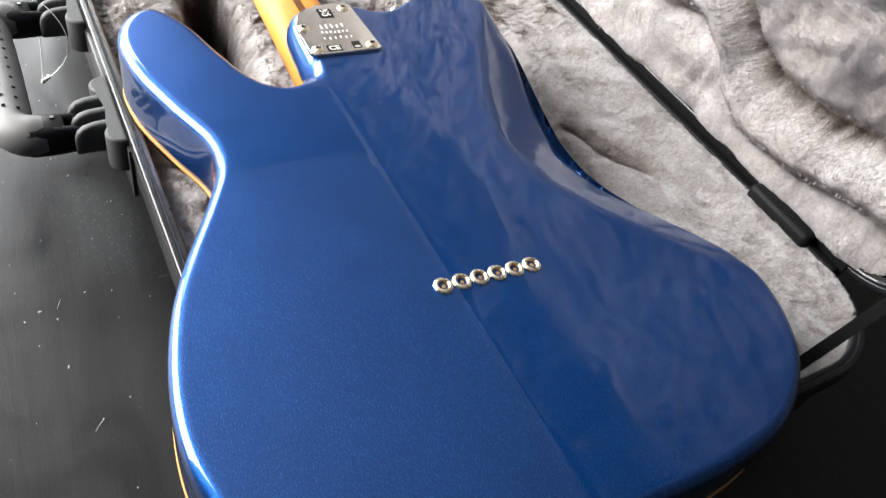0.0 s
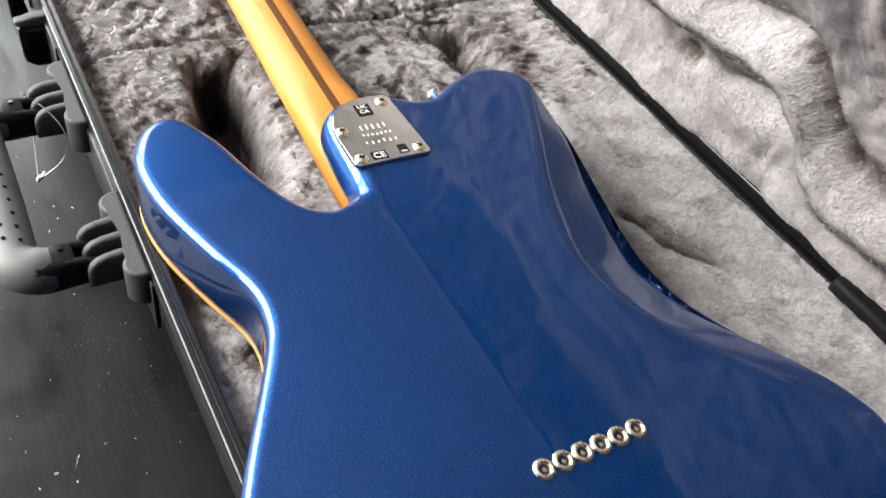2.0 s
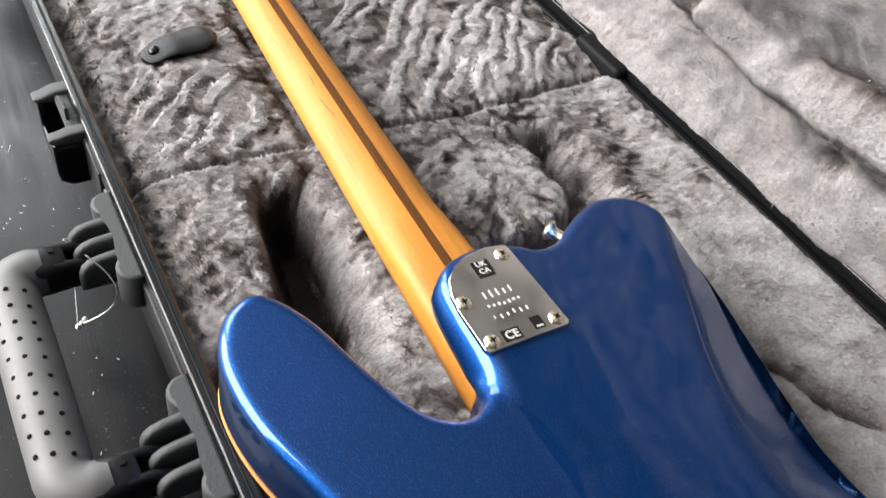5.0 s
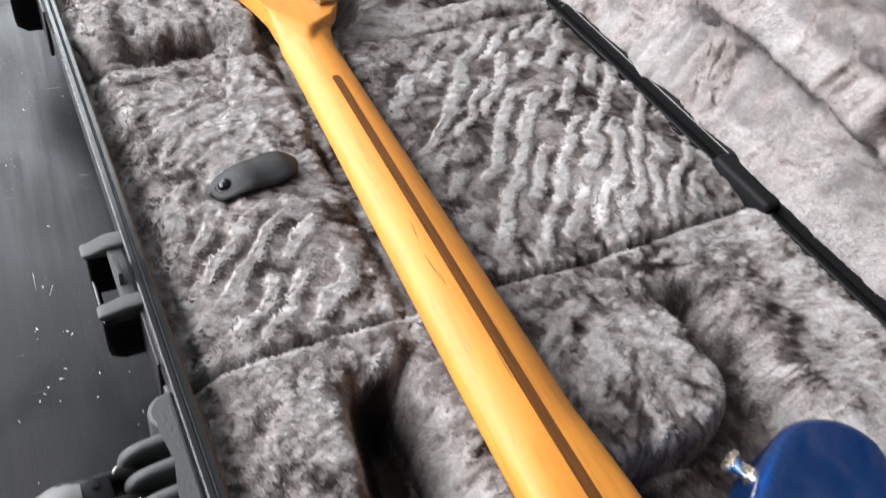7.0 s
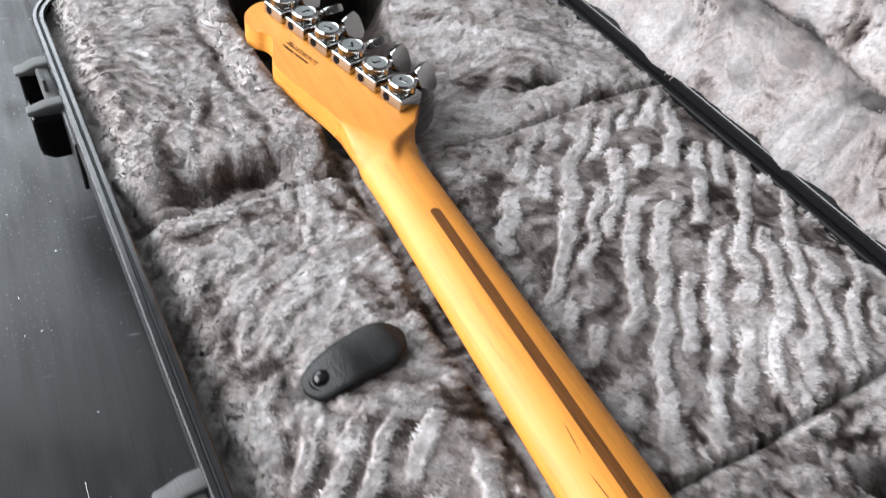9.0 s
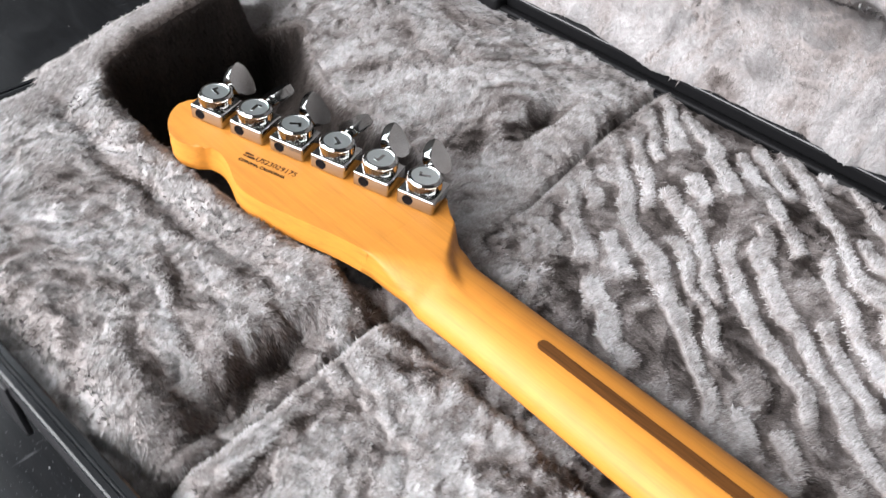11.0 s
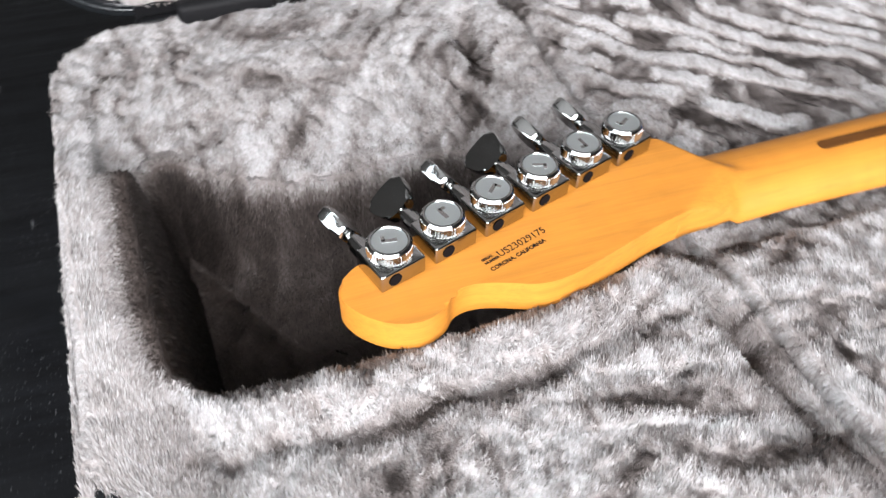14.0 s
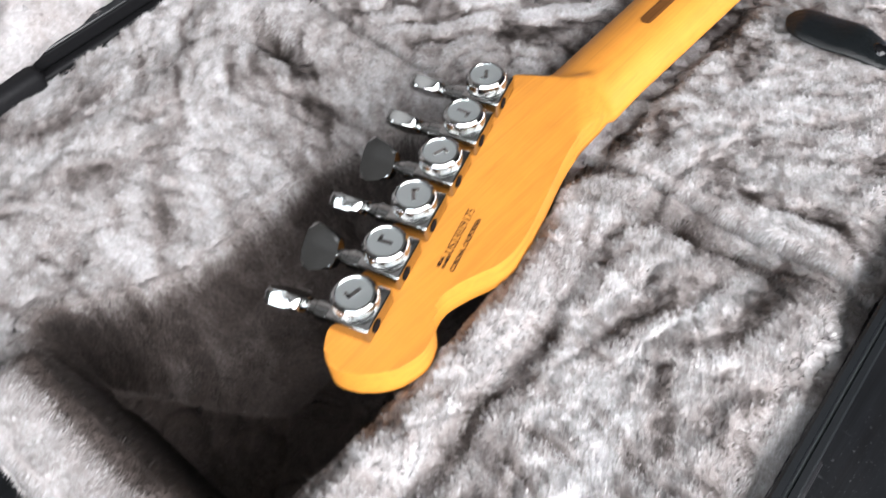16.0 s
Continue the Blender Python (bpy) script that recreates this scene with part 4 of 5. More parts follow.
def lay_sheet(name, u0, u1, v0, v1, step, height, inside, flow, material, parent, label=""):
    us, vs = np.arange(u0, u1 + step / 2, step), np.arange(v0, v1 + step / 2, step)
    gu, gv = np.meshgrid(us, vs)
    z = height(gu, gv)
    ok = inside(gu, gv)
    nu = len(us)
    index = -np.ones(gu.size, int)
    index[ok.ravel()] = np.arange(ok.sum())
    verts = np.stack([gu.ravel()[ok.ravel()], gv.ravel()[ok.ravel()], z.ravel()[ok.ravel()] + 0.0006], 1)
    a = (np.arange(gu.shape[0] - 1)[:, None] * nu + np.arange(nu - 1)[None, :]).ravel()
    quads = np.stack([index[a], index[a + 1], index[a + nu + 1], index[a + nu]], 1)
    quads = quads[(quads >= 0).all(1)]
    me = bpy.data.meshes.new(name)
    me.from_pydata(verts.tolist(), [], quads.tolist())
    me.materials.append(material)
    me.shade_smooth()
    br = me.attributes.new("brush_and_shade", "FLOAT", "POINT")
    ang, lean = flow(verts[:, 0], verts[:, 1])
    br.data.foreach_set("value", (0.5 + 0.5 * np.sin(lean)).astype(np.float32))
    gv2, gu2 = [g.ravel()[ok.ravel()] for g in np.gradient(z, step)]
    cn = me.attributes.new("custom_normal", "FLOAT_VECTOR", "POINT")
    cn.data.foreach_set("vector", nap_shade(gu2, gv2, ang, lean)[2].astype(np.float32).ravel())
    ob = new(name, me)
    ob.parent = parent
    return tagged(ob, label)


class Field:
    """A height function sampled on a fine grid, for quick look-up of heights and slopes."""

    def __init__(self, height, u0, u1, v0, v1, step=0.0015):
        self.u0, self.v0, self.step = u0 - 0.01, v0 - 0.01, step
        gu, gv = np.meshgrid(np.arange(self.u0, u1 + 0.01, step), np.arange(self.v0, v1 + 0.01, step))
        self.z = height(gu, gv)
        self.dv, self.du = np.gradient(self.z, step)

    def at(self, u, v):
        pu, pv = (u - self.u0) / self.step, (v - self.v0) / self.step
        iu, iv = np.clip(pu.astype(int), 0, self.z.shape[1] - 2), np.clip(pv.astype(int), 0, self.z.shape[0] - 2)
        fu, fv = pu - iu, pv - iv
        return [(g[iv, iu] * (1 - fu) + g[iv, iu + 1] * fu) * (1 - fv) + (g[iv + 1, iu] * (1 - fu) + g[iv + 1, iu + 1] * fu) * fv for g in (self.z, self.du, self.dv)]


def grow_pile(name, count, u0, u1, v0, v1, height, inside, flow, material, parent, length=0.0032, width=0.00090, seed=1, label="", speckle=0.10):
    """Short fine tufts of pile on the sheet, laid over by the nap; each shades as the upper side of the fibres that it stands for."""
    r = np.random.RandomState(seed)
    u, v = r.uniform(u0, u1, count), r.uniform(v0, v1, count)
    ok = inside(u, v)
    u, v = u[ok], v[ok]
    z, gu, gv = Field(height, u0, u1, v0, v1).at(u, v)
    ok = r.uniform(0, 1.6, len(u)) < np.sqrt(1 + gu * gu + gv * gv)
    u, v, z, gu, gv = u[ok], v[ok], z[ok], gu[ok], gv[ok]
    n = len(u)
    ang, lean = flow(u, v)
    ang = ang + r.normal(0, 0.25, n)
    lean = np.clip(lean * 1.2 + r.normal(0, 0.10, n), -1.25, 1.25)
    nrm, nap, shade = nap_shade(gu, gv, ang, lean)
    size = (length * r.uniform(0.6, 1.3, n))[:, None]
    lay = np.where(lean < 0, -1.0, 1.0) * np.clip(np.abs(lean), 0.92, 1.25)
    way = nrm * np.cos(lay)[:, None] + nap * np.sin(lay)[:, None]
    # on steep sides the pile hangs downwards
    steep = sstep(0.5, 1.1, np.sqrt(gu * gu + gv * gv))[:, None]
    fall = np.stack([-gu, -gv, -(gu * gu + gv * gv)], 1)
    fall /= np.linalg.norm(fall, axis=1)[:, None] + 1e-9
    way = way * (1 - steep) + (0.40 * nrm + 0.92 * fall) * steep
    way /= np.linalg.norm(way, axis=1)[:, None]
    side = np.cross(way, nrm + 0.22 * r.normal(0, 1, (n, 3)))
    side /= np.linalg.norm(side, axis=1)[:, None] + 1e-9
    side *= np.where((np.cross(side, way) * nrm).sum(1) < 0, -1.0, 1.0)[:, None]
    w = (width * r.uniform(0.6, 1.3, n))[:, None]
    p0 = np.stack([u, v, z - 0.0004], 1)
    co = np.empty((n, 3, 3), np.float32)
    co[:, 0], co[:, 1], co[:, 2] = p0 - side * w * 0.5, p0 + side * w * 0.5, p0 + way * size
    shade = shade + r.normal(0, 0.22, (n, 3))
    shade /= np.linalg.norm(shade, axis=1)[:, None]
    me = bpy.data.meshes.new(name)
    me.vertices.add(n * 3)
    me.vertices.foreach_set("co", co.ravel())
    me.loops.add(n * 3)
    me.loops.foreach_set("vertex_index", np.arange(n * 3, dtype=np.int32))
    me.polygons.add(n)
    me.polygons.foreach_set("loop_start", np.arange(n, dtype=np.int32) * 3)
    me.polygons.foreach_set("use_smooth", np.ones(n, bool))
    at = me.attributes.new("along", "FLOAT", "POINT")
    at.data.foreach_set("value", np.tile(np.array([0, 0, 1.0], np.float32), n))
    cn = me.attributes.new("custom_normal", "FLOAT_VECTOR", "POINT")
    cn.data.foreach_set("vector", np.repeat(shade.astype(np.float32), 3, axis=0).ravel())
    br = me.attributes.new("brush_and_shade", "FLOAT", "POINT")
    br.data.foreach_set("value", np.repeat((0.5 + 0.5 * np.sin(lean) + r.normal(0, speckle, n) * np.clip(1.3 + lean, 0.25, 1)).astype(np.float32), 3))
    me.update(calc_edges=True)
    me.materials.append(material)
    ob = new(name, me)
    ob.parent = parent
    return tagged(ob, label, kind="stuff")


def streaks(u, v, seed, across, along):
    """Brushed swirls, -1..1: long streaks whose direction changes from patch to patch."""
    wu = u + 0.022 * (fbm(u, v, 0.040, seed + 3, 2) - 0.5)
    wv = v + 0.022 * (fbm(u, v, 0.040, seed + 5, 2) - 0.5)
    total, norm = 0.0, 1e-6
    for k in range(5):
        t = math.pi * k / 5 + 0.3
        a, b = wu * math.cos(t) + wv * math.sin(t), -wu * math.sin(t) + wv * math.cos(t)
        w = np.clip(vnoise(u, v, 0.075, seed + 11 + k) - 0.25, 0.002, 1) ** 3
        total = total + w * (0.62 * vnoise(a / across, b / along, 1.0, seed + 20 + k) + 0.38 * vnoise(a / across * 2.4, b / along * 2.2, 1.0, seed + 30 + k))
        norm = norm + w
    return np.clip((total / norm - 0.5) * 2.7, -1, 1)


INNER = np.array(dense(rounded_rect(-HALF + 0.0085, HALF - 0.0074, V0 + 0.0085, V1 + 0.0040, [r - 0.0060 for r in CORNERS], 8), 0.03))


def in_base(u, v):
    u = np.asarray(u)
    return (poly_dist(u, v, INNER) > 0).reshape(u.shape) & ((np.asarray(v) < V1 - 0.0085) | (u > -0.125))


BODY_CORE = catmull(np.array(OUTLINE_MM)[::2] / 1000.0 * 0.86 + np.array([0.0, 0.010]), 2)


def in_base_seen(u, v):
    """Inside the lining, and not hidden under the middle of the guitar's body."""
    x, y = to_world(np.asarray(u), np.asarray(v))
    return in_base(u, v) & (poly_dist(x, y, BODY_CORE) < 0.0)


def panel_mask(u, v):
    """Where the pile of the flat panels is brushed into ridges."""
    x, y = to_world(np.asarray(u), np.asarray(v))
    edge = 0.03 * (fbm(u, v, 0.05, 41, 2) - 0.5)
    right = sstep(0.435, 0.45, v) * sstep(0.685, 0.645, v + edge) * sstep(0.03, 0.05, x + edge) * sstep(0.245, 0.225, x)
    left = sstep(0.43, 0.44, v) * sstep(0.535, 0.50, v + edge) * sstep(-0.135, -0.115, x) * sstep(-0.025, -0.04, x)
    return np.maximum(right, left)


HOLLOW = Field(lambda u, v: poly_dist(*[c.ravel() for c in to_world(u, v)], HEADCAV).reshape(u.shape), -HALF, HALF, 0.62, V1 + 0.01)


def pit_depth(u, v):
    x, y = [c.ravel() for c in to_world(u, v)]
    return np.minimum(poly_dist(x, y, CAVITY), -poly_dist(x, y, BLOCK)).reshape(u.shape)


PIT = Field(pit_depth, -HALF, HALF, V0, 0.5)


def base_flow(u, v):
    q = np.clip(0.60 * streaks(u, v, 51, 0.013, 0.034) + 0.40 * streaks(u, v, 91, 0.0045, 0.016) + 0.40 * (fbm(u, v, 0.005, 141, 2) - 0.5) + 0.30 * streaks(u, v, 131, 0.0019, 0.007), -1, 1)
    # round the head the pile is combed into longer, smoother sweeps
    comb = np.clip(0.17 + 0.46 * streaks(u, v, 251, 0.012, 0.060) + 0.34 * streaks(u, v, 271, 0.0045, 0.030) + 0.20 * streaks(u, v, 131, 0.0019, 0.012), -1, 1)
    head = sstep(0.66, 0.72, np.asarray(v))
    q = q + (comb - q) * head
    k = panel_mask(u, v)
    rg = ridge(u, v) * 2 - 1
    lean = 1.28 * (q * (1 - 0.40 * k) + 0.31 * k * rg + 0.10 * k + 0.03 * (1 - head))
    ang = math.radians(-30) + (1 - k) * 1.5 * (fbm(u, v, 0.09, 57, 2) - 0.5)
    # head's hollow and pits: pile combed up the walls, shade put into its tone
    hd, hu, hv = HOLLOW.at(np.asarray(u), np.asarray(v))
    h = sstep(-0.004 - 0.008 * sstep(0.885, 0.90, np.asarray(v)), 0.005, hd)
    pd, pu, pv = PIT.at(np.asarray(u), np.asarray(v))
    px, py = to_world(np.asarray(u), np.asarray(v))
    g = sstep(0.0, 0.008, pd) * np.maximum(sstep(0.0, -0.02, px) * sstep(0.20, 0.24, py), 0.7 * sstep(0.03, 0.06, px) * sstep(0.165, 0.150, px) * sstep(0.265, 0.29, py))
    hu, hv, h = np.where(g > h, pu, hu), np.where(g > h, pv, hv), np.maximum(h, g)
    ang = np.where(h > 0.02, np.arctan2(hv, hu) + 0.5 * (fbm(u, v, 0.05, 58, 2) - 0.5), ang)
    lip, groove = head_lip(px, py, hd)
    # lip slightly lighter, groove darker: light and shade put into the tone
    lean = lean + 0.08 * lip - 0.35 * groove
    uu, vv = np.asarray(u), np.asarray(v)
    # shade of the dents near the cross seam, painted into the pile's tone
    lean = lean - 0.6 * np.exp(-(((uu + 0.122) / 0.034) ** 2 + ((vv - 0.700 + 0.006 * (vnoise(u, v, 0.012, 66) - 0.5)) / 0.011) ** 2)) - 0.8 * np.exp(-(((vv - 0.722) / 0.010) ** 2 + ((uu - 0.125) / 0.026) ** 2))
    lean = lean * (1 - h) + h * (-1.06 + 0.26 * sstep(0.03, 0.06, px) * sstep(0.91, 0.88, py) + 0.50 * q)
    # window-facing bowl painted lighter as if lit, its dent painted with shade
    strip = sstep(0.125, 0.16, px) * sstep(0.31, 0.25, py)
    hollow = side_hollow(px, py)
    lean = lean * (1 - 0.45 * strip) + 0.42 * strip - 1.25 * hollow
    p = 0.85 * sstep(0.911, 0.918, np.asarray(v)) * (1 - h) * sstep(0.085, 0.060, px)
    lean = lean * (1 - p) + 0.20 * p
    return ang, lean


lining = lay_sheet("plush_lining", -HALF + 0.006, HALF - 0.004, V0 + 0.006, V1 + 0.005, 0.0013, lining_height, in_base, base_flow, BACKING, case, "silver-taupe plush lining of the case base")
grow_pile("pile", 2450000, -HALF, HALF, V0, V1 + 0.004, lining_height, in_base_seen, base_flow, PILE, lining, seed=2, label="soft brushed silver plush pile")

# ---- the lid, swung up on its hinge ----
HINGE_U, OPEN = HALF + 0.0035, 102.5
lid = tagged(new("lid"), "raised black case lid lined with pale plush")
lid.parent = case
lid.matrix_basis = Matrix.Translation((HINGE_U, 0, RIM_Z)) @ pose(0, 0, 0, 0, -OPEN, 0) @ Matrix.Translation((-HINGE_U, 0, -RIM_Z))
LU0, LU1 = HINGE_U + 0.0035, HINGE_U + 0.0035 + 2 * HALF
LC = (CORNERS[1], CORNERS[0], CORNERS[3], CORNERS[2])
tray(lid, LU0, LU1, LC, 0.062, "lid_")
LINNER = np.array(dense(rounded_rect(LU0 + 0.0074, LU1 - 0.0085, V0 + 0.0085, V1 - 0.0085, [r - 0.0085 for r in LC], 8), 0.03))


def in_lid(u, v):
    u = np.asarray(u)
    return (poly_dist(u, v, LINNER) > 0).reshape(u.shape)


def lid_fold(u, v):
    """Distance from the long soft fold in the lid's plush."""
    fold = u - LU0 - np.interp(v, (-0.1, -0.026, 0.014, 0.052, 0.080, 0.108, 0.130, 0.150, 0.180, 0.200, 0.243, 0.32, 0.39, 0.50, 0.70), (0.066, 0.062, 0.056, 0.055, 0.055, 0.067, 0.086, 0.098, 0.101, 0.097, 0.092, 0.085, 0.095, 0.105, 0.12))
    fold = fold + 0.004 * (fbm(u, v, 0.05, 77, 2) - 0.5)
    return fold


def lid_slot(u, v):
    """A short deep pinch across the lid's plush."""
    return np.exp(-(((v - 0.387 - 0.3 * (u - LU0 - 0.095)) / 0.006) ** 2 + ((u - LU0 - 0.095) / 0.020) ** 2))


def lid_trough(u, v):
    """A hollow that wanders along the lid's far side."""
    far = u - LU0 - 0.338 - 0.030 * (vnoise(v, v * 0, 0.11, 171) - 0.5) - 0.012 * (fbm(u, v, 0.05, 172, 2) - 0.5)
    return np.exp(-(far / 0.016) ** 2) * (0.45 + 0.55 * sstep(0.25, 0.5, vnoise(v, v * 0, 0.09, 173)))


def lid_cracks(u, v):
    """Thin creases across the lid's plush, beyond the first panel."""
    f = fbm(u / 2.6 + 0.010 * (vnoise(u, v, 0.03, 182) - 0.5), v, 0.055, 181, 3)
    lines = np.exp(-((f - 0.47) / 0.010) ** 2) + np.exp(-((f - 0.60) / 0.009) ** 2)
    return lines * sstep(0.38, 0.46, v) * sstep(0.35, 0.55, vnoise(u, v, 0.05, 183)) * sstep(0.02, 0.05, u - LU0)


def lid_height(u, v):
    u, v = np.asarray(u, float), np.asarray(v, float)
    w = u - LU0
    edge = np.minimum(w, 2 * HALF - w)
    z = RIM_Z - 0.006 - 0.026 * sstep(0.0, 0.060, edge)
    z = z + 0.016 * (fbm(u, v, 0.085, 71, 2) - 0.5) + 0.004 * (fbm(u, v, 0.025, 75, 2) - 0.5)
    fold = lid_fold(u, v)
    z = z + 0.020 * np.exp(-((fold + 0.016) / 0.012) ** 2) - 0.018 * np.exp(-((fold - 0.004) / 0.008) ** 2) * sstep(0.30, 0.24, v) - 0.022 * lid_slot(u, v)
    z = z - 0.024 * lid_trough(u, v) - 0.005 * lid_cracks(u, v)
    z = z - 0.013 * np.exp(-(((v - 0.175) / 0.032) ** 2 + ((w - 0.050 + (v - 0.175) * 0.12) / 0.008) ** 2))
    z = z + (0.0020 + 0.0020 * sstep(0.36, 0.46, v)) * streaks(u, v, 81, 0.015, 0.050)
    z = z + 0.0075 * sstep(0.022, 0.008, w)
    z = z - 0.022 * np.exp(-(((v - 0.237) / 0.010) ** 2 + ((w - 0.043) / 0.006) ** 2))
    return z


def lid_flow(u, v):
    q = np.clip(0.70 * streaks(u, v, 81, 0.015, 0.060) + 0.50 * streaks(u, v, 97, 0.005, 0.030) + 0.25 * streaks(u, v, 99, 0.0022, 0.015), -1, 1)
    # whole lid lightened as if lit; trough, creases, slot and hole get painted shade
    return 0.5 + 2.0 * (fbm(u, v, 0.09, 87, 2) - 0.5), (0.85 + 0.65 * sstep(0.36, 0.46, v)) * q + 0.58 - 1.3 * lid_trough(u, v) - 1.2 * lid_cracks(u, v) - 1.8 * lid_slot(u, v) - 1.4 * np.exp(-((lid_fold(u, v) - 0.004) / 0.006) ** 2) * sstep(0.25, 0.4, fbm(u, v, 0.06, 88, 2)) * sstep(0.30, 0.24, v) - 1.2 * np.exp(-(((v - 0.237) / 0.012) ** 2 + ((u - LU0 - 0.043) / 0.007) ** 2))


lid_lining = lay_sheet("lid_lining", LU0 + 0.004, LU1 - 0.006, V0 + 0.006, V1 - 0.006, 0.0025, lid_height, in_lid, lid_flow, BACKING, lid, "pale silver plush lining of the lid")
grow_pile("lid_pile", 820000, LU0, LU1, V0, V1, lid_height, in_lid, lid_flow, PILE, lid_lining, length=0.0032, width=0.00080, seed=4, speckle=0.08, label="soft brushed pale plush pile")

# catches on the lid's far rim
for cv in (0.462, 0.800):
    part("latch_catch", bm_box(LU1 - 0.004, LU1 + 0.010, cv - 0.010, cv + 0.010, RIM_Z - 0.020, RIM_Z - 0.003, 0.002, 3), GRIP, lid, "small grey latch catch", smooth=40)

# hinge strip and its sleeves
part("hinge_strip", bm_box(HALF - 0.001, HINGE_U + 0.0045, V0 + 0.065, V1 - 0.05, RIM_Z - 0.0035, RIM_Z - 0.0005, 0.0008), RIM, case, "black hinge strip")
part("hinge_flap", bm_box(HALF - 0.0082, HINGE_U - 0.0006, V0 + 0.060, V1 - 0.045, RIM_Z - 0.0006, RIM_Z + 0.0010, 0.0006), TRIMDARK, case, "dull black hinge flap on the base rim")
part("hinge_flap", bm_box(HINGE_U + 0.0006, LU0 + 0.0082, V0 + 0.060, V1 - 0.045, RIM_Z - 0.0006, RIM_Z + 0.0010, 0.0006), TRIMDARK, lid, "dull black hinge flap on the lid rim")
for v0, v1 in ((-0.018, 0.040), (0.409, 0.466), (0.818, 0.876)):
    part("hinge_cover", bm_box(HALF - 0.0115, HINGE_U + 0.0080, v0, v1, RIM_Z - 0.004, RIM_Z + 0.0125, 0.0045, 4), TRIMDARK, case, "dull black hinge cover", smooth=35)

part("hinge_rail", bm_box(HALF - 0.0066, HALF + 0.0002, V0 + 0.062, V1 - 0.047, RIM_Z + 0.0008, RIM_Z + 0.0045, 0.0016, 3), TRIMDARK, case, "dull black hinge rail", smooth=40)

# lid stay straps
def strap(points, width, name="stay_strap"):
    bm = bmesh.new()
    rows = []
    for p, across in points:
        a = Vector(across).normalized() * width / 2
        nn = Vector((0, 1, 0)) * 0.0007
        rows.append([bm.verts.new(Vector(p) + a + nn), bm.verts.new(Vector(p) - a + nn), bm.verts.new(Vector(p) - a - nn), bm.verts.new(Vector(p) + a - nn)])
    for a, b in zip(rows, rows[1:]):
        for k in range(4):
            bm.faces.new((a[k], a[(k + 1) % 4], b[(k + 1) % 4], b[k]))
    bm.faces.new(rows[0])
    bm.faces.new(rows[-1][::-1])
    return part(name, bm, WEBBING, case, "black webbing strap that holds the lid")


strap([((0.100, -0.0900, RIM_Z - 0.014), (0.15, 0.9, 0.3)), ((0.1111, -0.0897, RIM_Z + 0.0005), (0.15, 0.9, 0.3)), ((0.153, -0.0915, RIM_Z + 0.0455), (0.15, 0.9, 0.3)), ((0.200, -0.0930, RIM_Z + 0.096), (0.15, 0.9, 0.3))], 0.0065)

# ---- latches and handle on the front side ----
def rounded_section(a, w, z0, z1, power=4.0, n=20):
    """A rounded upright rectangle across the way a thing runs, at a distance a along it."""
    out = []
    for k in range(n):
        t = 2 * math.pi * k / n
        c, q = math.cos(t), math.sin(t)
        out.append((a, w * math.copysign(abs(c) ** (2 / power), c), (z0 + z1) / 2 + (z1 - z0) / 2 * math.copysign(abs(q) ** (2 / power), q)))
    return out


def add_loft(bm, sections, m=None):
    """Skins sections of equal count into bm and closes both ends."""
    rings = [[bm.verts.new(m @ Vector(p) if m is not None else p) for p in ring] for ring in sections]
    n = len(rings[0])
    for a, b in zip(rings, rings[1:]):
        for k in range(n):
            bm.faces.new((a[k], a[(k + 1) % n], b[(k + 1) % n], b[k]))
    bm.faces.new(rings[0][::-1])
    bm.faces.new(rings[-1])
    return bm


